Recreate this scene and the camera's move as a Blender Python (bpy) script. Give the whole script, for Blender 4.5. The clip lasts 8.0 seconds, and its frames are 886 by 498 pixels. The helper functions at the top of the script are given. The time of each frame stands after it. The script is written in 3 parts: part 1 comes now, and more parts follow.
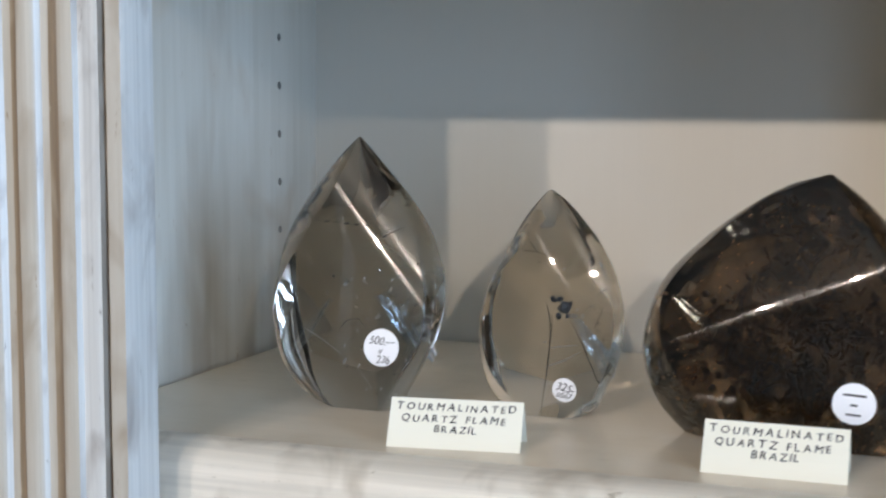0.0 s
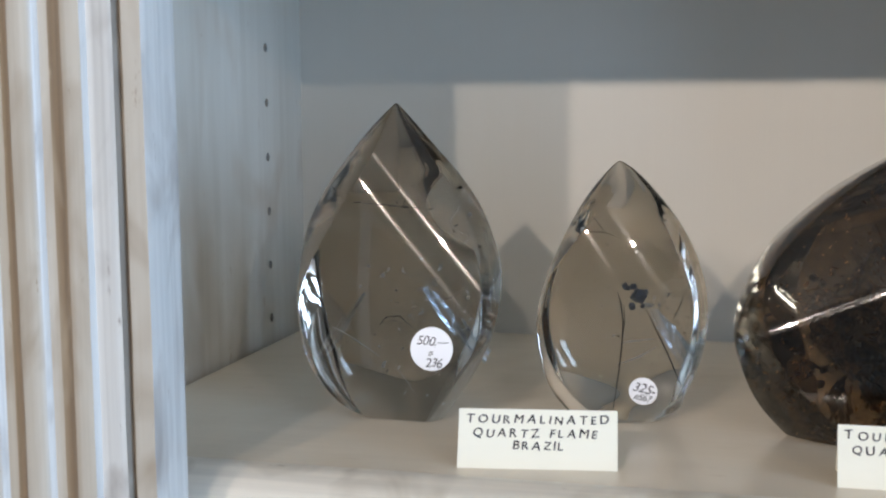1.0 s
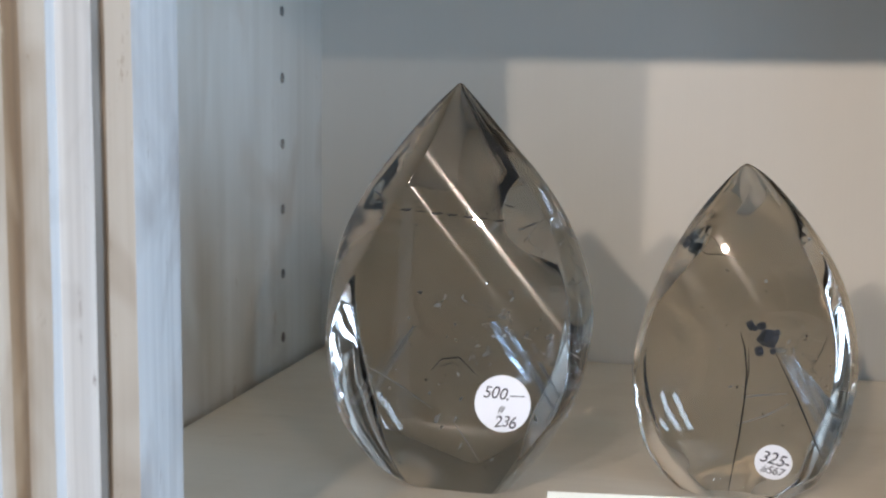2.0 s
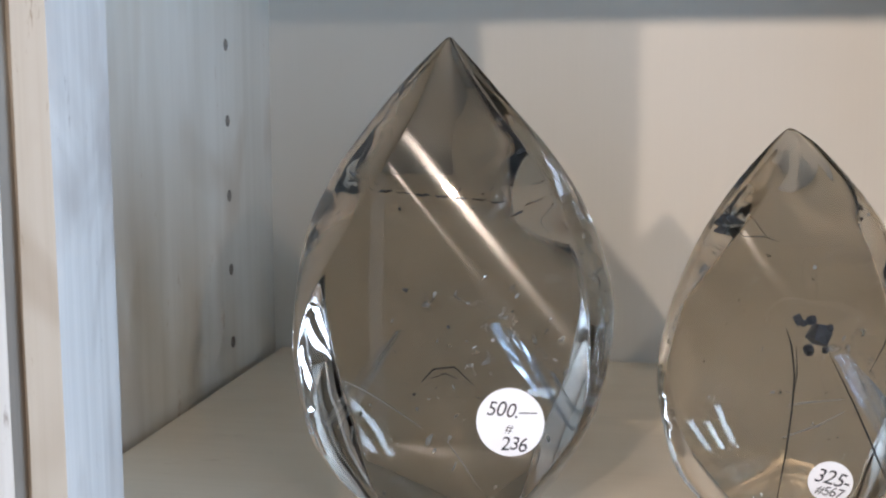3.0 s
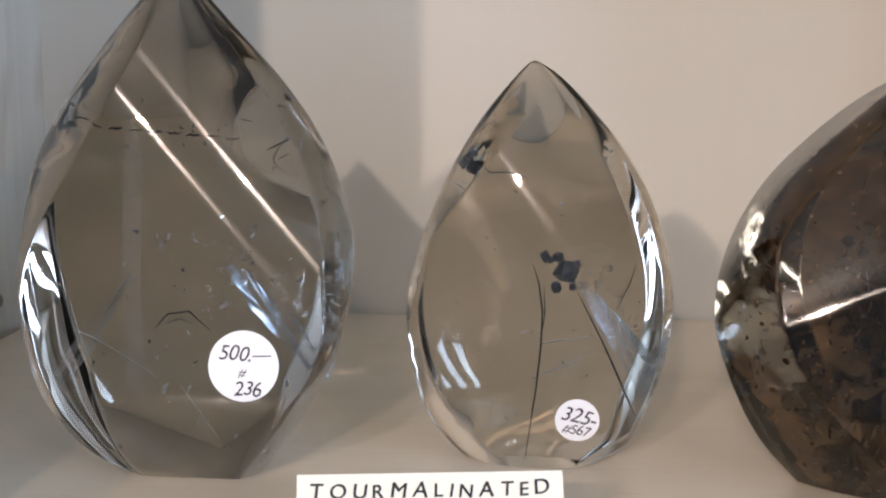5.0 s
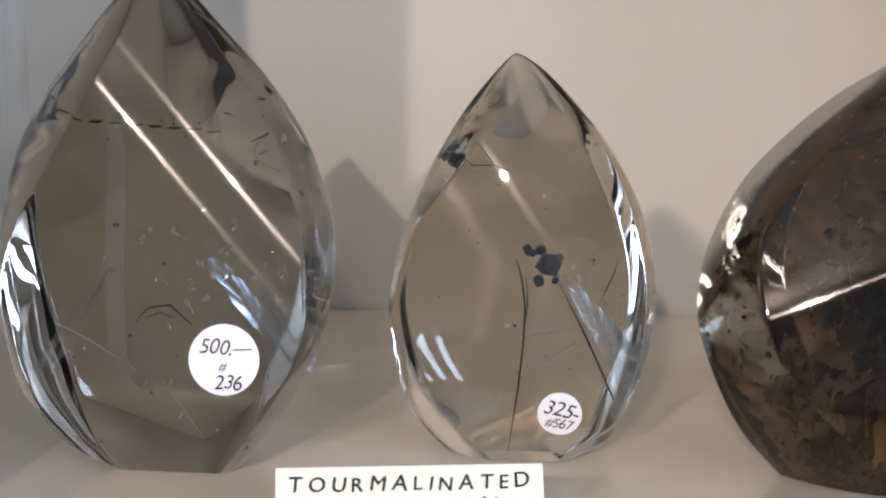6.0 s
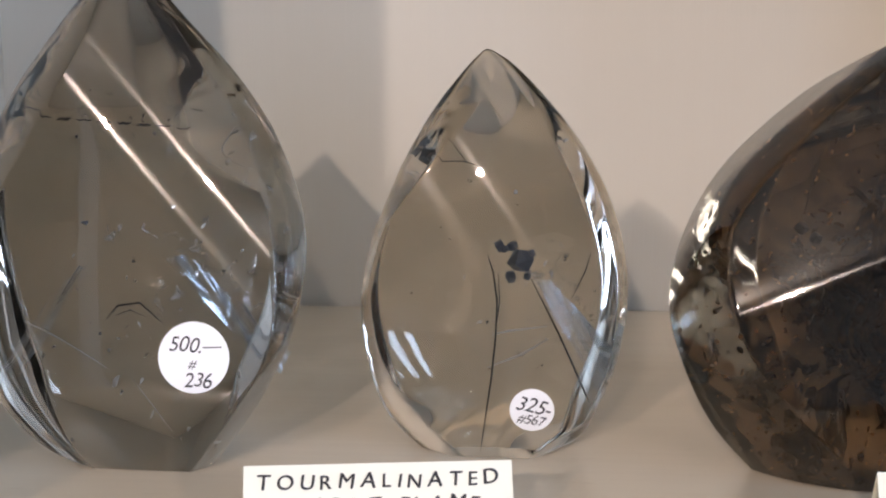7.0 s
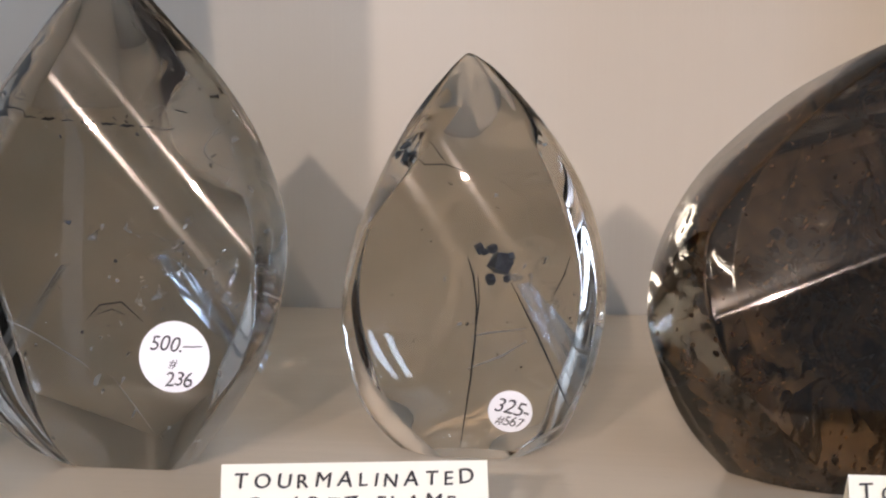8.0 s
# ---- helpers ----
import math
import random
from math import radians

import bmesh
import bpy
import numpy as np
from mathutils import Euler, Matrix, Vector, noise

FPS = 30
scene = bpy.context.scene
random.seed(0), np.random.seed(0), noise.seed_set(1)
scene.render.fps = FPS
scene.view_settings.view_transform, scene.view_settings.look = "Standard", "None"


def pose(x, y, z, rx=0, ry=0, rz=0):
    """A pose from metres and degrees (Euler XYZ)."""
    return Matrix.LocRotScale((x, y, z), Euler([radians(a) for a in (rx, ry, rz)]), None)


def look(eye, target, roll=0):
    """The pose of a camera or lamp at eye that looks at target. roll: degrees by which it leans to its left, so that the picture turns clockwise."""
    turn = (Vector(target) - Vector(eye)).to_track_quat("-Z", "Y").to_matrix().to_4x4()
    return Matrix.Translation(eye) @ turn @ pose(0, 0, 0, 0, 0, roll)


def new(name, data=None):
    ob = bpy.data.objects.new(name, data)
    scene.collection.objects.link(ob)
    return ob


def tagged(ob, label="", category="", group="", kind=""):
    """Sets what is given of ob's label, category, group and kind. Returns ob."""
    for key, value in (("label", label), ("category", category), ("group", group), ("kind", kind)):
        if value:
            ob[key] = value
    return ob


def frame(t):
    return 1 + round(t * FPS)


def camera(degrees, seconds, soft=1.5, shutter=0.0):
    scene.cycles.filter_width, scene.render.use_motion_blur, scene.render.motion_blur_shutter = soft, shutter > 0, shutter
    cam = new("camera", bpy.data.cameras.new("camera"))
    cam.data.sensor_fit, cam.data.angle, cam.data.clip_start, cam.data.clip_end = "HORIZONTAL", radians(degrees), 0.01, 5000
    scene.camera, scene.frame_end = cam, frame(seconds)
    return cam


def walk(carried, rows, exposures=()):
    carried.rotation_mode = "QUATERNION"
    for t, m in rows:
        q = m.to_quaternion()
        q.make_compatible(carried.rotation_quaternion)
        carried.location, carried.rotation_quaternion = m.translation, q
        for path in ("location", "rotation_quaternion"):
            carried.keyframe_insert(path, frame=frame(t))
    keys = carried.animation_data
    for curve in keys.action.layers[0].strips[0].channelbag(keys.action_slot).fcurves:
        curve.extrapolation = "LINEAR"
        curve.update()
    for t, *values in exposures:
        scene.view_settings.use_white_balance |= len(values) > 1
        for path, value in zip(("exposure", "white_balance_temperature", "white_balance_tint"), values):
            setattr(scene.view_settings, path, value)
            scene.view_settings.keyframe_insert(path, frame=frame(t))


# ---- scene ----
cam = camera(36.0, 8.0, soft=2.2, shutter=0.4)
PATH = [
    (0, (0.424, -0.884, 1.458), (-0.266, 0.982, 1.259), 0.3),
    (0.5, (0.349, -0.858, 1.451), (-0.217, 1.047, 1.22), -0.2),
    (1, (0.315, -0.814, 1.454), (-0.209, 1.101, 1.212), -0.5),
    (1.5, (0.306, -0.756, 1.457), (-0.303, 1.128, 1.176), 1.3),
    (2, (0.248, -0.686, 1.453), (-0.256, 1.229, 1.178), 0.7),
    (3.5, (0.21, -0.606, 1.438), (-0.175, 1.333, 1.137), -0.0),
    (4, (0.222, -0.61, 1.435), (-0.106, 1.339, 1.133), 0.3),
    (4.5, (0.242, -0.602, 1.432), (-0.019, 1.358, 1.127), -0.2),
    (5, (0.246, -0.594, 1.429), (0.031, 1.367, 1.101), -0.1),
    (6.5, (0.253, -0.592, 1.427), (0.048, 1.37, 1.097), -0.2),
    (7, (0.255, -0.591, 1.427), (0.061, 1.371, 1.092), -0.3),
    (7.5, (0.255, -0.591, 1.426), (0.063, 1.371, 1.087), -0.0),
    (8, (0.259, -0.594, 1.427), (0.075, 1.37, 1.098), 0.2),
]
EXPOSURES = [(0.0, -0.12, 6100, 12), (2.0, -0.08, 6200, 14), (3.5, 0.16, 6400, 17), (4.5, 0.12, 6230, 18), (5.0, 0.13, 6400, 19), (6.5, 0.11, 6370, 19), (8.0, 0.12, 6620, 22)]
walk(cam, [(t, look(eye, target, roll)) for t, eye, target, roll in PATH], EXPOSURES)


from mathutils.bvhtree import BVHTree

# ---- light ----
world = bpy.data.worlds.new("daylight")
scene.world = world
world.use_nodes = True
wn = world.node_tree
sky = wn.nodes.new("ShaderNodeTexSky")
sky.sky_type = "NISHITA"
sky.sun_disc = False
sky.sun_elevation = radians(42)
sky.sun_rotation = radians(200)
wn.nodes["Background"].inputs["Strength"].default_value = 0.1
wn.links.new(sky.outputs["Color"], wn.nodes["Background"].inputs["Color"])

WARM = (1.0, 0.84, 0.67)


def ceiling_spot(eye, target, watts, radius=0.032, cone=75):
    data = bpy.data.lights.new("ceiling_spot", "SPOT")
    data.energy, data.color, data.shadow_soft_size = watts, WARM, radius
    data.spot_size, data.spot_blend = radians(cone), 0.6
    ob = new("ceiling_spot", data)
    ob.matrix_world = look(eye, target)
    return ob


SPOT_A = ceiling_spot((-0.085, -3.65, 2.655), (0.25, -0.1, 1.38), 140)
SPOT_B = ceiling_spot((-0.71, -3.60, 2.64), (0.25, -0.1, 1.38), 140)
SPOT_C = ceiling_spot((2.30, -3.53, 2.615), (0.15, -0.1, 1.38), 80)


def window_light(x, y, z, rx, ry, rz, w, h, watts):
    data = bpy.data.lights.new("window_daylight", "AREA")
    data.shape, data.size, data.size_y = "RECTANGLE", w, h
    data.energy, data.color = watts, (0.52, 0.74, 1.0)
    ob = new("window_daylight", data)
    ob.matrix_world = pose(x, y, z, rx, ry, rz)
    return ob


# three tall windows in the right-hand wall of the shop
for k in range(3):
    window_light(3.32, -3.05 + 0.75 * k, 1.55, 90, 0, 90, 0.32, 1.7, 48)


# ---- materials ----
def material(name, colour, rough=0.5, metal=0.0):
    m = bpy.data.materials.new(name)
    m.use_nodes = True
    b = m.node_tree.nodes["Principled BSDF"]
    b.inputs["Base Color"].default_value = (*colour, 1)
    b.inputs["Roughness"].default_value = rough
    b.inputs["Metallic"].default_value = metal
    return m, m.node_tree, b


def coords(tree, scale):
    tc = tree.nodes.new("ShaderNodeTexCoord")
    mp = tree.nodes.new("ShaderNodeMapping")
    mp.inputs["Scale"].default_value = scale
    tree.links.new(tc.outputs["Object"], mp.inputs["Vector"])
    return mp.outputs["Vector"]


def noise_tex(tree, vec, scale, detail=4, rough=0.6, distortion=0.0):
    n = tree.nodes.new("ShaderNodeTexNoise")
    n.inputs["Scale"].default_value = scale
    n.inputs["Detail"].default_value = detail
    n.inputs["Roughness"].default_value = rough
    n.inputs["Distortion"].default_value = distortion
    tree.links.new(vec, n.inputs["Vector"])
    return n.outputs["Fac"]


def ramp(tree, fac, stops):
    r = tree.nodes.new("ShaderNodeValToRGB")
    els = r.color_ramp.elements
    while len(els) < len(stops):
        els.new(0.5)
    for e, (p, c) in zip(els, stops):
        e.position = p
        e.color = (*c, 1) if len(c) == 3 else c
    tree.links.new(fac, r.inputs["Fac"])
    return r.outputs["Color"]


def mix(tree, fac, a, b, mode="MIX"):
    n = tree.nodes.new("ShaderNodeMix")
    n.data_type, n.blend_type = "RGBA", mode
    for v, sock in ((fac, n.inputs[0]), (a, n.inputs[6]), (b, n.inputs[7])):
        if isinstance(v, (int, float)):
            sock.default_value = v
        elif isinstance(v, tuple):
            sock.default_value = (*v, 1)
        else:
            tree.links.new(v, sock)
    return n.outputs[2]


def bump(tree, b, height, strength, distance=0.001):
    n = tree.nodes.new("ShaderNodeBump")
    n.inputs["Strength"].default_value = strength
    n.inputs["Distance"].default_value = distance
    tree.links.new(height, n.inputs["Height"])
    tree.links.new(n.outputs["Normal"], b.inputs["Normal"])


def brushed_paint(name, base, streak, stain, rough, axis, amount=0.55, wear=0.35, fineness=160, patch=9):
    """Hand-brushed paint: fine streaks along one axis, soft stains, small worn flecks."""
    m, t, b = material(name, base, rough)
    long = tuple(3 if axis == a else fineness for a in "xyz")
    fine = noise_tex(t, coords(t, long), 1.0, 5, 0.65)
    slow = noise_tex(t, coords(t, tuple(0.11 * v + 4 for v in long)), 1.0, 3, 0.5)
    blot = noise_tex(t, coords(t, (patch, patch, 0.45 * patch)), 1.0, 3, 0.5, 0.6)
    fleck = noise_tex(t, coords(t, tuple(0.9 * v + 40 for v in long)), 1.0, 6, 0.75)
    c = mix(t, ramp(t, fine, [(0.42, (0, 0, 0)), (0.72, (amount, amount, amount))]), base, streak)
    c = mix(t, ramp(t, slow, [(0.5, (0, 0, 0)), (0.8, (0.5 * amount,) * 3)]), c, streak)
    c = mix(t, ramp(t, blot, [(0.52, (0, 0, 0)), (0.78, (wear, wear, wear))]), c, stain)
    c = mix(t, ramp(t, fleck, [(0.63, (0, 0, 0)), (0.69, (wear, wear, wear))]), c, stain)
    t.links.new(c, b.inputs["Base Color"])
    bump(t, b, fine, 0.25, 0.0006)
    return m


PANEL = brushed_paint("whitewashed_panel", (0.61, 0.595, 0.54), (0.48, 0.455, 0.39), (0.36, 0.27, 0.18), 0.42, "z", 0.6, 0.7, 75, 17)
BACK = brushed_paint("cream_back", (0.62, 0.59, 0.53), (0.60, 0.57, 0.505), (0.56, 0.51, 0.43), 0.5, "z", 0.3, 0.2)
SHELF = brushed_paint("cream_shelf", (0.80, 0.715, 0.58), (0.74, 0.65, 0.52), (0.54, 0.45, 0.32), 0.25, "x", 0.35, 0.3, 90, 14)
NOSE = brushed_paint("worn_cream_edge", (0.80, 0.745, 0.65), (0.54, 0.505, 0.44), (0.30, 0.25, 0.18), 0.4, "x", 0.75, 0.7, 130, 30)
STILE = brushed_paint("cream_stile", (0.53, 0.505, 0.45), (0.40, 0.36, 0.29), (0.24, 0.17, 0.10), 0.38, "z", 0.65, 0.75, 200, 34)
# lighter, cooler copy of the stile cream: window light painted on the side-facing edges
LIT_EDGE = brushed_paint("window_lit_edge", (0.62, 0.62, 0.60), (0.42, 0.42, 0.41), (0.24, 0.21, 0.19), 0.35, "z", 0.7, 0.8, 260, 40)
GLAZE = brushed_paint("brown_glaze", (0.33, 0.265, 0.19), (0.20, 0.145, 0.095), (0.48, 0.43, 0.34), 0.45, "z", 0.9, 0.9, 260, 40)
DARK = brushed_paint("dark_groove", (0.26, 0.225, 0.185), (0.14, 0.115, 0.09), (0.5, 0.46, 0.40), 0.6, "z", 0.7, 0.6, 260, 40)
HOLE = material("drilled_hole", (0.34, 0.31, 0.27), 0.8)[0]
PLASTER = brushed_paint("shop_wall", (0.50, 0.46, 0.40), (0.45, 0.41, 0.34), (0.40, 0.35, 0.28), 0.8, "z", 0.3, 0.2)
CEIL = brushed_paint("shop_ceiling", (0.55, 0.53, 0.49), (0.50, 0.48, 0.44), (0.44, 0.41, 0.37), 0.85, "x", 0.3, 0.2)
FLOOR = brushed_paint("shop_floor", (0.40, 0.28, 0.18), (0.31, 0.21, 0.13), (0.23, 0.155, 0.10), 0.4, "y", 0.6, 0.4)


def quartz(name, tint, cloud, amount, scale, grain, ripple, rough=0.012):
    """Polished quartz: clear glassy stone with a faint cloudy tint. The polishing belt has left hair-fine
    ripples, which draw reflections out along the direction grain; ripple: the share of light that they throw back."""
    m, t, b = material(name, tint, rough)
    b.inputs["IOR"].default_value = 1.544
    b.inputs["Transmission Weight"].default_value = 1.0
    n = noise_tex(t, coords(t, (scale, scale, scale)), 1.0, 5, 0.65, 0.8)
    c = mix(t, ramp(t, n, [(0.42, (0, 0, 0)), (0.68, (amount, amount, amount))]), tint, cloud)
    t.links.new(c, b.inputs["Base Color"])
    gloss = t.nodes.new("ShaderNodeBsdfAnisotropic")
    gloss.inputs["Roughness"].default_value = 0.112
    gloss.inputs["Anisotropy"].default_value = 0.72
    across = t.nodes.new("ShaderNodeCombineXYZ")
    for sock, v in zip(across.inputs, (-grain[2], 0.0, grain[0])):
        sock.default_value = v
    t.links.new(across.outputs["Vector"], gloss.inputs["Tangent"])
    both = t.nodes.new("ShaderNodeMixShader")
    both.inputs["Fac"].default_value = ripple
    t.links.new(b.outputs["BSDF"], both.inputs[1])
    t.links.new(gloss.outputs["BSDF"], both.inputs[2])
    t.links.new(both.outputs["Shader"], t.nodes["Material Output"].inputs["Surface"])
    return m


QUARTZ_A = quartz("light_smoky_quartz", (0.62, 0.575, 0.515), (0.53, 0.48, 0.42), 0.6, 28, (0.66, 0, -0.75), 0.0075)
QUARTZ_B = quartz("clear_quartz", (0.87, 0.825, 0.75), (0.81, 0.755, 0.665), 0.5, 28, (0.58, 0, -0.81), 0.0016)
QUARTZ_C = quartz("dark_smoky_quartz", (0.26, 0.17, 0.095), (0.045, 0.026, 0.013), 0.95, 75, (0.92, 0, 0.39), 0.006, 0.04)
NEEDLE = material("tourmaline", (0.02, 0.02, 0.022), 0.3)[0]
GRAIN = material("tourmaline_grain", (0.13, 0.14, 0.175), 0.35)[0]
VEIL = material("pale_fracture", (0.85, 0.84, 0.82), 0.25)[0]
RUST = brushed_paint("rusty_inclusion", (0.17, 0.10, 0.05), (0.08, 0.05, 0.03), (0.35, 0.24, 0.13), 0.6, "z", 0.8, 0.7)
TAN = brushed_paint("tan_mineral", (0.38, 0.27, 0.16), (0.28, 0.19, 0.11), (0.20, 0.13, 0.07), 0.5, "z", 0.6, 0.5)
COPPER = material("copper_glint", (0.95, 0.60, 0.34), 0.45, 0.4)[0]


SILVER = material("silvery_glint", (0.85, 0.84, 0.82), 0.16, 1.0)[0]


def sheen_mat(name, colour, grain, scale):
    """Window reflections put into a bluish sheet, silvery in streaks along one direction and clear between them."""
    m, t, b = material(name, colour, 0.22, 1.0)
    tc = t.nodes.new("ShaderNodeTexCoord")
    dot = t.nodes.new("ShaderNodeVectorMath")
    dot.operation = "DOT_PRODUCT"
    dot.inputs[1].default_value = [scale * g for g in grain]
    t.links.new(tc.outputs["Object"], dot.inputs[0])
    n = t.nodes.new("ShaderNodeTexNoise")
    n.noise_dimensions = "1D"
    n.inputs["Scale"].default_value = 1.0
    n.inputs["Detail"].default_value = 4.0
    t.links.new(dot.outputs["Value"], n.inputs["W"])
    t.links.new(ramp(t, n.outputs["Fac"], [(0.36, (0.0, 0.0, 0.0)), (0.66, (0.85, 0.85, 0.85))]), b.inputs["Alpha"])
    return m


SHEEN = sheen_mat("window_sheen", (0.72, 0.84, 1.0), (0.86, 0.0, 0.50), 260)
SHEEN_THIN = sheen_mat("thin_window_sheen", (0.72, 0.84, 1.0), (0.88, 0.0, -0.47), 300)


def wisp(name, colour, rough, lo, hi, most, scale):
    """A broken, see-through sheet: coloured where a noise is high, clear elsewhere."""
    m, t, b = material(name, colour, rough)
    n = noise_tex(t, coords(t, (scale, scale, scale)), 1.0, 7, 0.7, 1.2)
    t.links.new(ramp(t, n, [(lo, (0, 0, 0)), (hi, (most, most, most))]), b.inputs["Alpha"])
    n2 = noise_tex(t, coords(t, (2.2 * scale, 2.2 * scale, 2.2 * scale)), 1.0, 4, 0.6)
    light = tuple(min(0.9, 2.6 * c) for c in colour)
    t.links.new(ramp(t, n2, [(0.45, colour), (0.62, light)]), b.inputs["Base Color"])
    return m


SMOKE = wisp("brown_wisp", (0.12, 0.07, 0.036), 0.5, 0.45, 0.58, 0.95, 95)
MIST = wisp("pale_wisp", (0.70, 0.68, 0.66), 0.3, 0.56, 0.70, 0.7, 160)
PAPER = brushed_paint("card_paper", (0.86, 0.84, 0.72), (0.82, 0.80, 0.68), (0.80, 0.77, 0.64), 0.7, "x", 0.3, 0.2)
WHITE = material("sticker_paper", (0.90, 0.90, 0.93), 0.5)[0]
INK = material("black_ink", (0.012, 0.012, 0.018), 0.5)[0]


# ---- building helpers ----
def part(name, bm, mats, parent=None, label="", smooth=False):
    me = bpy.data.meshes.new(name)
    bm.to_mesh(me)
    bm.free()
    for m in mats if isinstance(mats, (list, tuple)) else [mats]:
        me.materials.append(m)
    if smooth:
        for p in me.polygons:
            p.use_smooth = True
    ob = new(name, me)
    ob.parent = parent
    return tagged(ob, label)


def box(x0, x1, y0, y1, z0, z1, bevel=0.0, bm=None):
    bm = bm or bmesh.new()
    got = bmesh.ops.create_cube(bm, size=1)
    vs = got["verts"]
    bmesh.ops.scale(bm, vec=(x1 - x0, y1 - y0, z1 - z0), verts=vs)
    bmesh.ops.translate(bm, vec=((x0 + x1) / 2, (y0 + y1) / 2, (z0 + z1) / 2), verts=vs)
    if bevel:
        es = list({e for v in vs for e in v.link_edges})
        bmesh.ops.bevel(bm, geom=es, offset=bevel, segments=2, affect="EDGES")
    return bm


def empty(name, x, y, z):
    ob = new(name)
    ob.location = (x, y, z)
    bpy.context.view_layer.update()
    return ob


def hang(child, parent):
    """Parents a part that was built in world coordinates."""
    child.parent = parent
    child.matrix_parent_inverse = Matrix.Translation(parent.location).inverted()
    return child


def curve_at(h, pts):
    """A smooth curve through a few (height, value) pairs."""
    if h <= pts[0][0]:
        return pts[0][1]
    if h >= pts[-1][0]:
        return pts[-1][1]
    n = len(pts)
    for i in range(n - 1):
        if h <= pts[i + 1][0]:
            break
    (h0, v0), (h1, v1) = pts[i], pts[i + 1]
    d = h1 - h0
    s = (v1 - v0) / d
    m0 = s if i == 0 else (v1 - pts[i - 1][1]) / (h1 - pts[i - 1][0])
    m1 = s if i == n - 2 else (pts[i + 2][1] - v0) / (pts[i + 2][0] - h0)
    u = (h - h0) / d
    return ((2 * u ** 3 - 3 * u ** 2 + 1) * v0 + (u ** 3 - 2 * u ** 2 + u) * d * m0
            + (3 * u ** 2 - 2 * u ** 3) * v1 + (u ** 3 - u ** 2) * d * m1)


# ---- the shop round the cabinet ----
def wall(name, *dims, mat=PLASTER):
    return tagged(part(name, box(*dims), mat), "plain beige plastered shop wall", "wall", kind="structure")


X0, X1, Y0, Y1, H = -2.6, 3.3, -5.6, 0.06, 2.75
tagged(part("floor", box(X0, X1, Y0, Y1, -0.1, 0), FLOOR), "dark brown wooden shop floor", "floor", kind="structure")
tagged(part("ceiling", box(X0, X1, Y0, Y1, H, H + 0.1), CEIL), "plain greyish beige shop ceiling", "ceiling", kind="structure")
wall("wall_north", X0 - 0.15, X1 + 0.15, Y1, Y1 + 0.15, -0.1, H + 0.1)
wall("wall_south", X0 - 0.15, X1 + 0.15, Y0 - 0.15, Y0, -0.1, H + 0.1)
wall("wall_west", X0 - 0.15, X0, Y0, Y1, -0.1, H + 0.1)
east = bmesh.new()
edges = [Y0] + [v for k in range(3) for v in (-3.05 + 0.75 * k - 0.17, -3.05 + 0.75 * k + 0.17)] + [Y1]
for a, b in zip(edges[::2], edges[1::2]):
    box(X1, X1 + 0.15, a, b, -0.1, H + 0.1, bm=east)
for a, b in zip(edges[1::2], edges[2::2]):
    box(X1, X1 + 0.15, a, b, -0.1, 0.68, bm=east)
    box(X1, X1 + 0.15, a, b, 2.42, H + 0.1, bm=east)
tagged(part("wall_east", east, PLASTER), "beige plastered shop wall with three tall window openings", "wall", kind="structure")

# ---- the cabinet ----
SH = 1.30            # top of the shelf
RIGHT = 0.80         # inner face of the far side
cabinet = empty("display_cabinet", 0.4, -0.17, 0)
tagged(cabinet, "cream painted display cabinet with fluted, brown-glazed front posts", "cabinet")


def cab(name, bm, mats, label="", smooth=False):
    return hang(part(name, bm, mats, None, label, smooth), cabinet)


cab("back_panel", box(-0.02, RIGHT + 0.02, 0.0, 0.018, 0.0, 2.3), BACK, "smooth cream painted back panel")


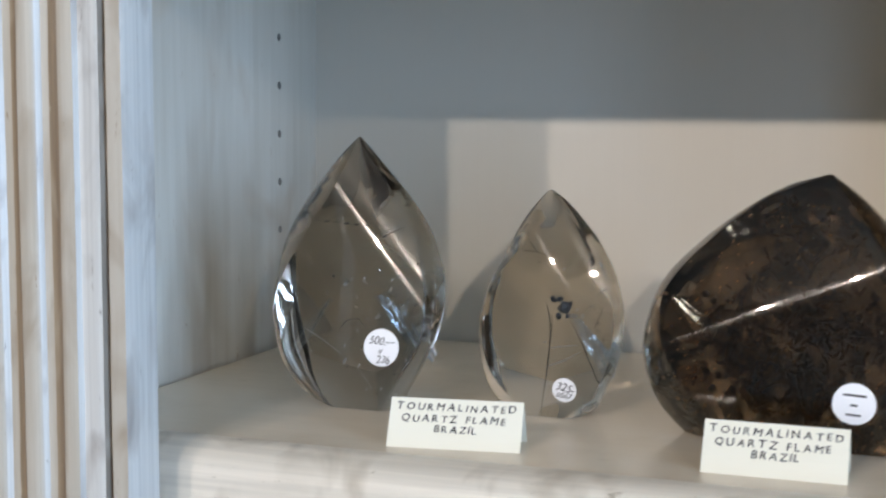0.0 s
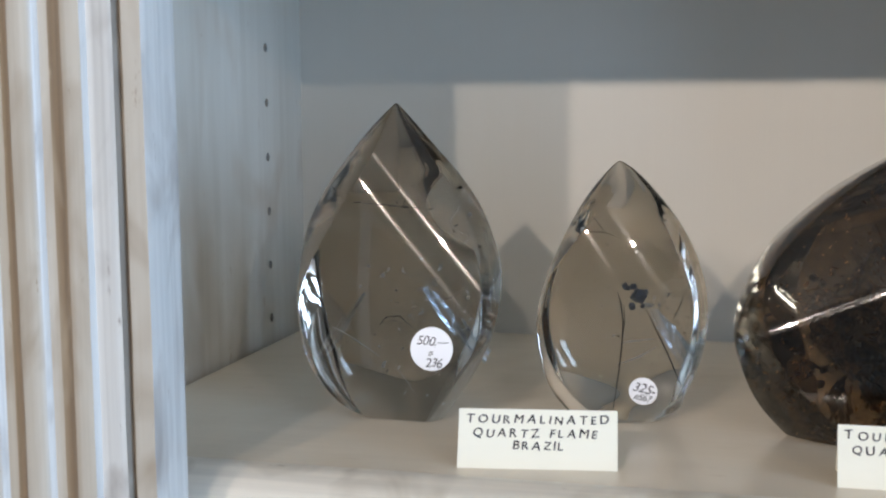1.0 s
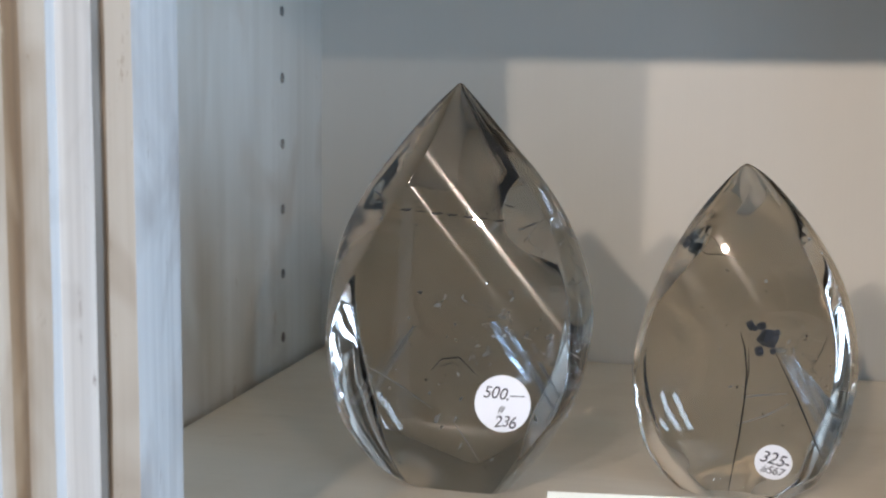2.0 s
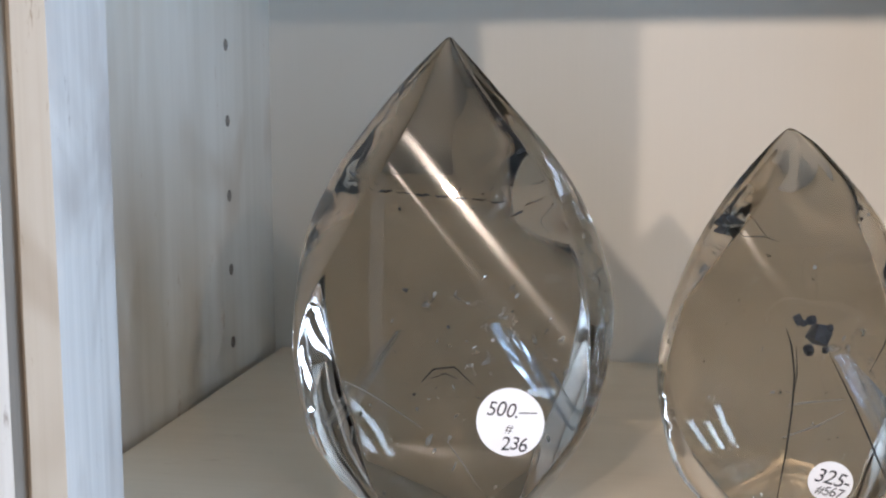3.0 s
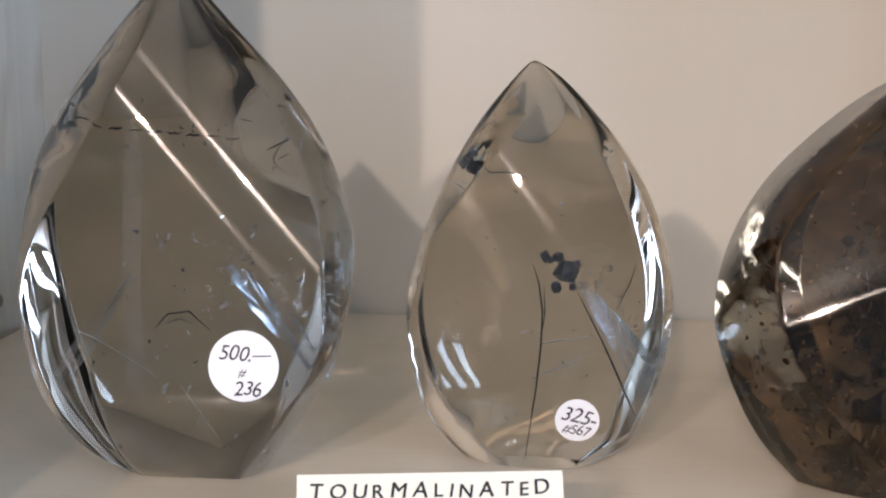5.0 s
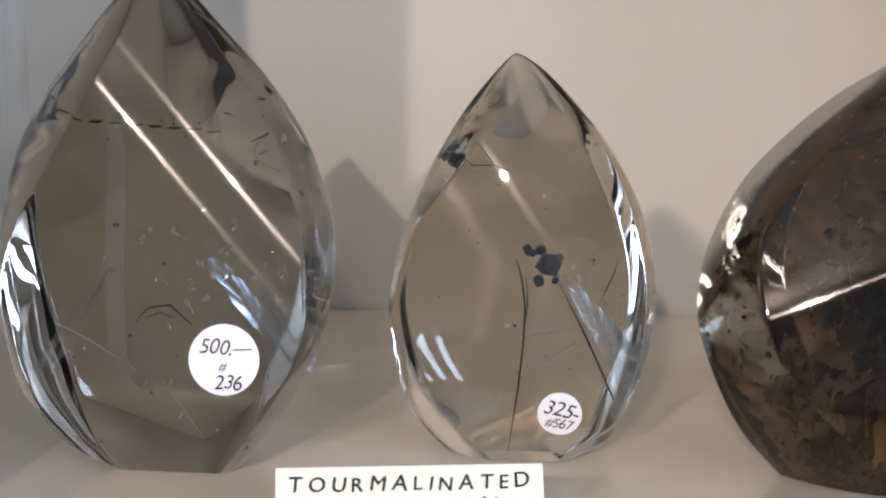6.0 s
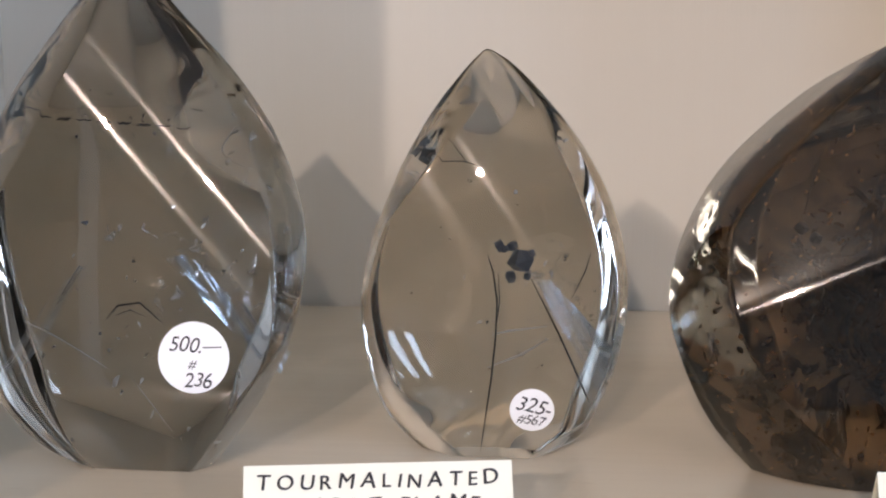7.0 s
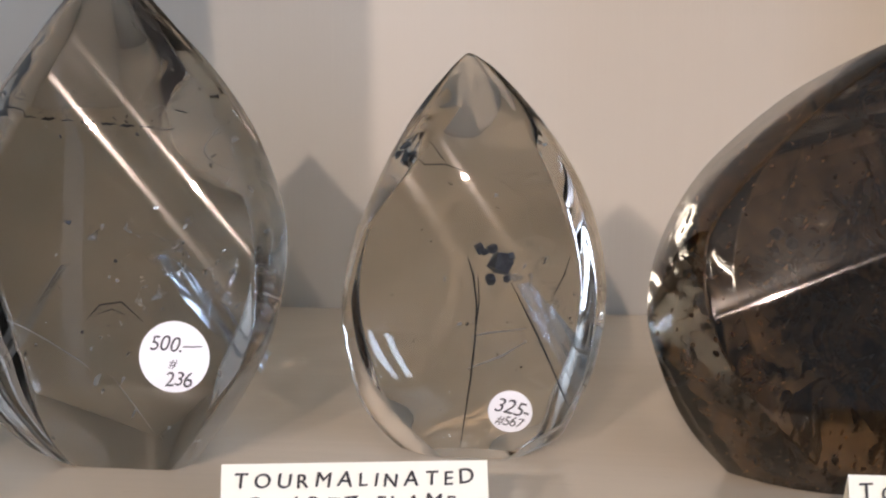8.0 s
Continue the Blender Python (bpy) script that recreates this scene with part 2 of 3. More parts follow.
def drilled_panel():
    """The side panel: its inner face carries a column of shelf-pin holes 32 mm apart."""
    bm = bmesh.new()
    pitch, yc, r, z_first, count = 0.0323, -0.0565, 0.0026, 1.1525, 22
    y0, y1 = yc - pitch / 2, yc + pitch / 2
    z0, z1 = z_first - pitch / 2, z_first + (count - 0.5) * pitch

    def quad(pts, mat=0):
        f = bm.faces.new([bm.verts.new(p) for p in pts])
        f.material_index = mat
        return f
    ztop = 2.3
    for ya, yb, za, zb in ((-0.342, y0, 0, ztop), (y1, 0.0, 0, ztop), (y0, y1, 0, z0), (y0, y1, z1, ztop)):
        quad([(0, ya, za), (0, yb, za), (0, yb, zb), (0, ya, zb)])
    n = 16
    for k in range(count):
        zc = z_first + k * pitch
        ring, outer, deep = [], [], []
        for i in range(n):
            a = 2 * math.pi * (i + 0.5) / n
            cy, cz = math.cos(a), math.sin(a)
            s = pitch / 2 / max(abs(cy), abs(cz))
            outer.append(bm.verts.new((0, yc + s * cy, zc + s * cz)))
            ring.append(bm.verts.new((0, yc + r * cy, zc + r * cz)))
            deep.append(bm.verts.new((-0.009, yc + r * cy, zc + r * cz)))
        corners = [bm.verts.new((0, yc + sy * pitch / 2, zc + sz * pitch / 2)) for sy, sz in ((1, 1), (-1, 1), (-1, -1), (1, -1))]
        for i in range(n):
            j = (i + 1) % n
            bm.faces.new((outer[i], outer[j], ring[j], ring[i]))
            f = bm.faces.new((ring[i], ring[j], deep[j], deep[i]))
            f.material_index = 1
            if i % 4 == 1:
                bm.faces.new((outer[i], corners[i // 4], outer[j]))
        f = bm.faces.new(deep)
        f.material_index = 1
    for pts in ([(-0.02, -0.342, 0), (-0.02, 0, 0), (-0.02, 0, ztop), (-0.02, -0.342, ztop)],
                [(0, -0.342, 0), (-0.02, -0.342, 0), (-0.02, -0.342, ztop), (0, -0.342, ztop)],
                [(0, -0.342, ztop), (-0.02, -0.342, ztop), (-0.02, 0, ztop), (0, 0, ztop)]):
        quad(pts)
    bmesh.ops.remove_doubles(bm, verts=bm.verts, dist=1e-5)
    bmesh.ops.recalc_face_normals(bm, faces=bm.faces)
    return bm


cab("side_panel", drilled_panel(), [PANEL, HOLE], "whitewashed side panel drilled with a column of pin holes")
cab("side_panel", box(RIGHT, RIGHT + 0.02, -0.342, 0.0, 0, 2.3), PANEL)

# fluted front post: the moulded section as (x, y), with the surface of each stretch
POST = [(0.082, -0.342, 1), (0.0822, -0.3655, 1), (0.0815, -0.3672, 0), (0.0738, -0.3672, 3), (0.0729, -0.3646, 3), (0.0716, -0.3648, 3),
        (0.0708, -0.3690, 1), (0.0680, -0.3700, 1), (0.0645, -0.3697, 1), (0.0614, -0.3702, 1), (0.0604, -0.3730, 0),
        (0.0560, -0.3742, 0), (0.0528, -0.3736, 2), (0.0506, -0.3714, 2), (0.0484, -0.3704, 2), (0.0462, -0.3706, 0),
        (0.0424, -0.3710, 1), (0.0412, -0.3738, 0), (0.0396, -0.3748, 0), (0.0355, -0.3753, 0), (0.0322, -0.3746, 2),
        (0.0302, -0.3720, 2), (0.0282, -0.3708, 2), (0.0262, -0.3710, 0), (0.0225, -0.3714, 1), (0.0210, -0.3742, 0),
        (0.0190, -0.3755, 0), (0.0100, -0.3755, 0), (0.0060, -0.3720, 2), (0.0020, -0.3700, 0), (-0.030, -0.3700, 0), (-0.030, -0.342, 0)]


def post_mesh(sign, x_shift):
    bm = bmesh.new()
    rows = 260
    z0, z1 = 0.0, 2.3
    grid = []
    for k in range(rows + 1):
        z = z0 + (z1 - z0) * k / rows
        line = []
        for i, (x, y, _) in enumerate(POST):
            wob = 0.00040 * noise.noise((x * 90, i * 1.7, z * 6.0)) + 0.00022 * noise.noise((x * 300, i * 2.3, z * 40.0)) if 0 < i < len(POST) - 1 else 0.0
            line.append(bm.verts.new((x_shift + sign * (x + wob), y + 0.5 * wob, z)))
        grid.append(line)
    for k in range(rows):
        for i in range(len(POST) - 1):
            f = bm.faces.new((grid[k][i], grid[k][i + 1], grid[k + 1][i + 1], grid[k + 1][i]))
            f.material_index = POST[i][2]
            f.smooth = True
    for k in range(rows):
        bm.faces.new((grid[k][-1], grid[k][0], grid[k + 1][0], grid[k + 1][-1]))
    bmesh.ops.recalc_face_normals(bm, faces=bm.faces)
    for e in bm.edges:
        if len(e.link_faces) == 2 and e.calc_face_angle() > radians(38):
            e.smooth = False
    return bm


cab("front_post", post_mesh(1, 0.0), [STILE, LIT_EDGE, GLAZE, DARK], "fluted cream post with brown glaze in its grooves")
cab("front_post", post_mesh(-1, RIGHT), [STILE, LIT_EDGE, GLAZE, DARK])


def shelf_mesh(z_top, thick=0.032, y_front=-0.329, radius=0.013, x0=0.0045, x1=RIGHT - 0.0045):
    """A shelf board with a rounded nose."""
    prof = [(-0.002, z_top, 0)]
    prof += [(y_front + 0.022, z_top, 1)]
    for k in range(9):
        a = radians(90 + 10 * k)
        prof.append((y_front + 0.020 + 0.020 * math.cos(a), z_top - radius + radius * math.sin(a), 1))
    prof += [(y_front, z_top - thick + 0.004, 1), (y_front + 0.004, z_top - thick, 0), (-0.002, z_top - thick, 0)]
    bm = bmesh.new()
    n = 40
    grid = [[bm.verts.new((x0 + (x1 - x0) * k / n, y, z)) for y, z, _ in prof] for k in range(n + 1)]
    for k in range(n):
        for i in range(len(prof)):
            j = (i + 1) % len(prof)
            f = bm.faces.new((grid[k][i], grid[k][j], grid[k + 1][j], grid[k + 1][i]))
            f.material_index = prof[i][2] if i < len(prof) - 1 else 0
            f.smooth = 1 <= i <= 10
    bm.faces.new(grid[0])
    bm.faces.new(grid[-1][::-1])
    bmesh.ops.recalc_face_normals(bm, faces=bm.faces)
    for e in bm.edges:
        if len(e.link_faces) == 2 and e.calc_face_angle() > radians(30):
            e.smooth = False
    return bm


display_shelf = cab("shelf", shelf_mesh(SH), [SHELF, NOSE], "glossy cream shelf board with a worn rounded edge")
cab("shelf", shelf_mesh(1.592), [SHELF, NOSE])
cab("shelf", shelf_mesh(0.85), [SHELF, NOSE])
cab("top_board", box(-0.03, RIGHT + 0.03, -0.38, 0.018, 2.302, 2.34, 0.004), STILE)
cab("plinth", box(0.084, RIGHT - 0.084, -0.36, -0.342, 0.0, 0.1), STILE)


# ---- the quartz flames ----
def belt_face(x0, z0, y0, turn, profile, slope_s, bend_s, foot, base, height):
    """The front of a flame as a polishing belt leaves it: flats joined by soft folds that all run along one slanting
    line. profile: the slope of the face at distances across that line; slope_s, bend_s: slope and curvature along it."""
    sx, sz = math.cos(turn), math.sin(turn)

    def rise(u):
        """The integral of the profile, which is straight between its points and level past them."""
        total, sign = 0.0, 1.0 if u >= 0 else -1.0
        lo, hi = min(0.0, u), max(0.0, u)
        cuts = sorted({lo, hi, *(p for p, _ in profile if lo < p < hi)})
        us, gs = [p for p, _ in profile], [g for _, g in profile]
        for p, q in zip(cuts, cuts[1:]):
            total += (q - p) * float(np.interp((p + q) / 2, us, gs))
        return sign * total

    def face(x, z):
        dx, dz = x - x0, z - z0
        s, u = dx * sx + dz * sz, -dx * sz + dz * sx
        tuck = max(0.0, 1 - (z - base) / height / 0.24)
        return y0 + rise(u) + slope_s * s + 0.5 * bend_s * s * s + foot * tuck * tuck
    return face


def flame_body(left, right, face, ridge_l, ridge_r, back_l, back_m, back_r, side_l, side_r, deep, shoulder, z0, height, apex_x, rows=96):
    """A carved flame: a front face between two ridges, two narrow sides, and a broad rounded back."""
    bm = bmesh.new()
    seg = (9, 30, 7, 8, 10, 10, 8)
    bulge = (0.08, 0.0, 0.08, 0.06, 0.03, 0.03, 0.06)
    starts = (0, seg[0], seg[0] + seg[1], sum(seg[:3]), sum(seg[:4]), sum(seg[:6]))
    grid = []
    for k in range(rows + 1):
        h = (k / rows) ** 0.9 if k < rows else 0.997
        z = z0 + h * height + 0.0004 * (1 - h)
        l, r = curve_at(h, left), curve_at(h, right)
        xc, w = (l + r) / 2, (r - l) / 2
        xa = min(max(curve_at(h, ridge_l), l + 0.10 * w), xc + 0.3 * w)
        xb = max(min(curve_at(h, ridge_r), r - 0.08 * w), xc - 0.1 * w)
        xb = max(xb, xa + 0.1 * w)
        t, k_s = curve_at(h, deep), curve_at(h, shoulder)
        yc = face(xc, z)
        pts = [(l, face(l, z) + curve_at(h, side_l)), (xa, face(xa, z)), (xb, face(xb, z)), (r, face(r, z) + curve_at(h, side_r))]
        for frac, depth in ((curve_at(h, back_r), k_s * t), (curve_at(h, back_m), t), (curve_at(h, back_l), k_s * t)):
            pts.append((xc + w * frac, yc + depth))
        n_pts = len(pts)
        cx = sum(p[0] for p in pts) / n_pts
        cy = sum(p[1] for p in pts) / n_pts
        line = []
        for i in range(n_pts):
            (x1, y1), (x2, y2) = pts[i], pts[(i + 1) % n_pts]
            dx, dy = x2 - x1, y2 - y1
            nx, ny = dy, -dx
            if ((x1 + x2) / 2 - cx) * nx + ((y1 + y2) / 2 - cy) * ny < 0:
                nx, ny = -nx, -ny
            for q in range(seg[i]):
                u = q / seg[i]
                b = 4 * u * (1 - u) * bulge[i]
                x, y = x1 + dx * u + nx * b, y1 + dy * u + ny * b
                x = min(max(x, l), r)
                if i == 1:
                    y = face(x, z)
                if i in (0, 2):
                    chip = 0.00030 * math.sin(math.pi * u) * noise.noise((i * 7.0, h * 38, u * 2))
                    x, y = x + chip * math.copysign(1, nx), y + chip * math.copysign(1, ny)
                line.append(Vector((x, y, z)))
        soft = []
        for i, p in enumerate(line):
            if i not in starts:
                soft.append(p)
                continue
            a, b = line[i - 1] - p, line[(i + 1) % len(line)] - p
            wear = 1 + 0.7 * noise.noise((i * 3.1, h * 30, 5.0))
            for v, far in ((a, 0.0012), (a, 0.00030 * wear), (b, 0.00030 * wear), (b, 0.0012)):
                lim = 0.62 if far > 0.001 else 0.2
                soft.append(p + v.normalized() * min(far, lim * v.length) if v.length > 1e-7 else p.copy())
        grid.append([bm.verts.new(p) for p in soft])
    apex = (apex_x, face(apex_x, z0 + height) + 0.0004, z0 + height)
    n = len(grid[0])
    for k in range(rows):
        for i in range(n):
            j = (i + 1) % n
            f = bm.faces.new((grid[k][i], grid[k][j], grid[k + 1][j], grid[k + 1][i]))
            f.smooth = True
    bm.faces.new(grid[0][::-1])
    tip = bm.verts.new(apex)
    for i in range(n):
        bm.faces.new((grid[-1][i], grid[-1][(i + 1) % n], tip)).smooth = True
    bmesh.ops.recalc_face_normals(bm, faces=bm.faces)
    bm.edges.ensure_lookup_table()
    base = set(grid[0])
    for e in bm.edges:
        a, b = e.verts
        if a in base and b in base:
            e.smooth = False
    return bm


def outline(z0, height, zs, xs):
    return sorted(((z - z0) / height, x) for z, x in zip(zs, xs))


def strand(points, radius, bm=None, sides=6):
    """A thin crystal needle through a few points, tapering at both ends."""
    bm = bm or bmesh.new()
    rings = []
    pts = [Vector(p) for p in points]
    for k, p in enumerate(pts):
        d = (pts[min(k + 1, len(pts) - 1)] - pts[max(k - 1, 0)]).normalized()
        u = d.orthogonal().normalized()
        v = d.cross(u)
        r = radius * (0.35 if k in (0, len(pts) - 1) else 1.0)
        rings.append([bm.verts.new(p + r * (math.cos(2 * math.pi * i / sides) * u + math.sin(2 * math.pi * i / sides) * v)) for i in range(sides)])
    for a, b in zip(rings, rings[1:]):
        for i in range(sides):
            bm.faces.new((a[i], a[(i + 1) % sides], b[(i + 1) % sides], b[i]))
    bm.faces.new(rings[0][::-1])
    bm.faces.new(rings[-1])
    return bm


def flake(rng, centre, size, bm, flat=0.12):
    """One small jagged flake."""
    n = 7
    u = Vector((rng.uniform(-1, 1), rng.uniform(-1, 1), rng.uniform(-1, 1))).normalized()
    v = u.orthogonal().normalized()
    w = u.cross(v)
    rim = []
    for i in range(n):
        a = 2 * math.pi * i / n
        r = size * rng.uniform(0.35, 1.0)
        rim.append(bm.verts.new(Vector(centre) + r * math.cos(a) * v + 0.6 * r * math.sin(a) * w + u * size * rng.uniform(-flat, flat)))
    top = bm.verts.new(Vector(centre) + u * size * flat)
    low = bm.verts.new(Vector(centre) - u * size * flat)
    for i in range(n):
        j = (i + 1) % n
        bm.faces.new((rim[i], rim[j], top))
        bm.faces.new((rim[j], rim[i], low))


def lump(rng, centre, size, bm):
    """One blocky mineral grain: an uneven box with broken corners."""
    got = bmesh.ops.create_icosphere(bm, subdivisions=1, radius=1.0)["verts"]
    turn = Euler([rng.uniform(0, 6.28) for _ in range(3)]).to_matrix()
    for v in got:
        p = Vector([math.copysign(abs(c) ** 0.45, c) * rng.uniform(0.7, 1.0) for c in v.co])
        v.co = Vector(centre) + 0.62 * size * (turn @ p)


def glyph(ch, offset):
    cu = bpy.data.curves.new("letter", "FONT")
    cu.body, cu.size, cu.offset, cu.resolution_u = ch, 1.0, offset, 4
    ob = bpy.data.objects.new("letter", cu)
    scene.collection.objects.link(ob)
    bpy.context.view_layer.update()
    me = bpy.data.meshes.new_from_object(ob.evaluated_get(bpy.context.evaluated_depsgraph_get()))
    bpy.data.objects.remove(ob)
    bpy.data.curves.remove(cu)
    verts = [Vector(v.co) for v in me.vertices]
    faces = [list(p.vertices) for p in me.polygons]
    bpy.data.meshes.remove(me)
    return verts, faces


GLYPHS = {}


def lettering(text, size, m, seed, gap=0.10, wide=1.0, slant=0.0, offset=-0.012, lift=0.00012):
    """A hand-written line: letters of the built-in font, each a little turned and shifted, centred on the pose m."""
    rng = random.Random(seed)
    bm = bmesh.new()
    x, placed = 0.0, []
    for ch in text:
        if ch == " ":
            x += 0.55 * wide
            continue
        key = (ch, offset)
        if key not in GLYPHS:
            GLYPHS[key] = glyph(ch, offset)
        verts, faces = GLYPHS[key]
        lo, hi = min(v.x for v in verts), max(v.x for v in verts)
        turn, up, grow = rng.uniform(-0.09, 0.09), rng.uniform(-0.05, 0.05), rng.uniform(0.92, 1.08)
        out = []
        for v in verts:
            px, py = (v.x - lo) * wide * grow, v.y * grow
            px, py = px + slant * py - turn * py, py + turn * px + up
            out.append((x + px, py))
        placed.append((out, faces))
        x += (hi - lo) * wide * grow + gap
    for out, faces in placed:
        vs = [bm.verts.new(m @ Vector(((px - x / 2) * size, (py - 0.35) * size, lift))) for px, py in out]
        for f in faces:
            try:
                bm.faces.new([vs[i] for i in f])
            except ValueError:
                pass
    return bm


def sticker(stone, x, z, diameter, lines, label, roll=0.0, bars=()):
    """A round paper price sticker with handwriting, following the polished face it is stuck on."""
    tree = BVHTree.FromPolygons([v.co.copy() for v in stone.data.vertices], [list(p.vertices) for p in stone.data.polygons])
    centre, normal, _, _ = tree.ray_cast(Vector((x, -0.5, z)), Vector((0, 1, 0)))
    up = (Vector((0, 0, 1)) - normal * normal.z).normalized()
    m = Matrix.Translation(centre) @ Matrix((up.cross(normal), up, normal)).transposed().to_4x4() @ pose(0, 0, 0, 0, 0, roll)

    def laid(bm, lift):
        for v in bm.verts:
            p = m @ Vector((v.co.x, v.co.y, 0.01))
            hit = tree.ray_cast(p, -normal)[0]
            v.co = (hit if hit else m @ Vector((v.co.x, v.co.y, 0))) + normal * (lift + v.co.z)
        return bm
    bm = bmesh.new()
    rings, n = 6, 48
    low = [bm.verts.new((0, 0, 0))] + [bm.verts.new((diameter / 2 * k / rings * math.cos(2 * math.pi * i / n), diameter / 2 * k / rings * math.sin(2 * math.pi * i / n), 0))
                                       for k in range(1, rings + 1) for i in range(n)]
    for i in range(n):
        bm.faces.new((low[0], low[1 + i], low[1 + (i + 1) % n]))
        for k in range(rings - 1):
            a, b = 1 + k * n, 1 + (k + 1) * n
            bm.faces.new((low[a + i], low[b + i], low[b + (i + 1) % n], low[a + (i + 1) % n]))
    got = bmesh.ops.extrude_face_region(bm, geom=list(bm.faces))
    for v in got["geom"]:
        if isinstance(v, bmesh.types.BMVert):
            v.co.z += 0.00015
    bmesh.ops.recalc_face_normals(bm, faces=bm.faces)
    ob = part("price_sticker", laid(bm, 0.00004), WHITE)
    tagged(ob, label, "sticker", "price stickers")
    for k, (text, size, dx, dy, gap, slant, bold) in enumerate(lines):
        line = lettering(text, size, Matrix.Translation((dx, dy, 0)), 50 + k, gap, 0.95, slant, bold, 0.0)
        part("handwriting", laid(line, 0.00028), INK, ob, "black pen handwriting")
    for k, dy in enumerate(bars):
        bm = bmesh.new()
        half = (0.0052, 0.0016, 0.0034)[k]
        vs = [bm.verts.new((x2, dy + y2, 0)) for x2, y2 in ((-half, -0.0005), (half, -0.0005), (half, 0.0005), (-half, 0.0005))]
        bm.faces.new(vs)
        part("pen_bar", laid(bm, 0.00028), INK, ob, "illegible pen mark")
    return ob


def inside(stone):
    """A test of whether a ball lies wholly within a stone."""
    tree = BVHTree.FromPolygons([v.co.copy() for v in stone.data.vertices], [list(p.vertices) for p in stone.data.polygons])

    def test(p, r):
        near, normal, _, dist = tree.find_nearest(Vector(p))
        return (Vector(p) - near).dot(normal) < 0 and dist > r + 0.0004
    return test


def flecks_in(stone, rng, count, zone, size, mat, name, label):
    within = inside(stone)
    for k in range(count):
        bm = bmesh.new()
        for tries in range(40):
            x, y, z = (rng.uniform(a, b) for a, b in zone)
            r = rng.uniform(*size)
            if within((x, y, z), r):
                break
        flake(rng, (x, y, z), r, bm)
        hang_in(part(name, bm, mat, None, label), stone)


def hang_in(child, parent):
    child.parent = parent
    child.matrix_parent_inverse = parent.matrix_world.inverted()
    return child


# the tall, lightly smoky flame
zs_l = (1.445, 1.434, 1.421, 1.407, 1.390, 1.375, 1.358, 1.341, 1.321, 1.309, 1.300)
zs_r = (1.445, 1.437, 1.425, 1.413, 1.399, 1.385, 1.372, 1.358, 1.338, 1.321, 1.307, 1.300)
FA = dict(
    left=outline(SH, 0.145, zs_l, (0.1300, 0.1185, 0.1070, 0.0965, 0.0880, 0.0848, 0.0842, 0.0870, 0.0945, 0.1030, 0.1120)),
    right=outline(SH, 0.145, zs_r, (0.1312, 0.1385, 0.1488, 0.1595, 0.1692, 0.1755, 0.1792, 0.1798, 0.1760, 0.1675, 0.1575, 0.1520)),
    face=belt_face(0.125, 1.387, -0.2340, -0.85, [(-0.06, 0.04), (-0.02, 0.11), (0.005, 0.135), (0.010, 0.195), (0.018, 0.215), (0.026, 0.285), (0.06, 0.33)],
                   -0.125, 0.4, 0.018, SH, 0.145),
    ridge_l=outline(SH, 0.145, (1.445, 1.434, 1.4224, 1.407, 1.3925, 1.3723, 1.356, 1.3395, 1.320, 1.306, 1.300),
                    (0.1303, 0.1262, 0.1212, 0.1125, 0.1045, 0.0939, 0.0895, 0.0905, 0.0990, 0.1085, 0.1180)),
    ridge_r=outline(SH, 0.145, (1.445, 1.4353, 1.421, 1.405, 1.3894, 1.3747, 1.3557, 1.3391, 1.3221, 1.3075, 1.300),
                    (0.1310, 0.1374, 0.1484, 0.1602, 0.1680, 0.1725, 0.1745, 0.1733, 0.1635, 0.1530, 0.1470)),
    back_l=[(0, -0.80), (0.3, -0.86), (0.6, -0.88), (0.85, -0.80), (1, -0.5)],
    back_m=[(0, 0.1), (0.5, 0.05), (0.66, 0.10), (0.8, -0.02), (1, 0.0)],
    back_r=[(0, 0.66), (0.3, 0.72), (0.6, 0.74), (0.85, 0.70), (1, 0.5)],
    side_l=[(0, 0.006), (0.25, 0.008), (0.45, 0.012), (0.8, 0.011), (1, 0.0003)],
    side_r=[(0, 0.008), (0.4, 0.015), (0.8, 0.008), (1, 0.0003)],
    deep=[(0, 0.048), (0.2, 0.056), (0.45, 0.048), (0.7, 0.0275), (0.9, 0.0095), (1, 0.0005)],
    shoulder=[(0, 0.84), (0.55, 0.84), (0.72, 0.76), (0.85, 0.74), (1, 0.7)])
stone_a = part("quartz_flame", flame_body(z0=SH, height=0.145, apex_x=0.1308, **FA), QUARTZ_A)
tagged(stone_a, "tall light smoky tourmalinated quartz flame, polished, on the cream shelf", "crystal", "quartz flames on the shelf")

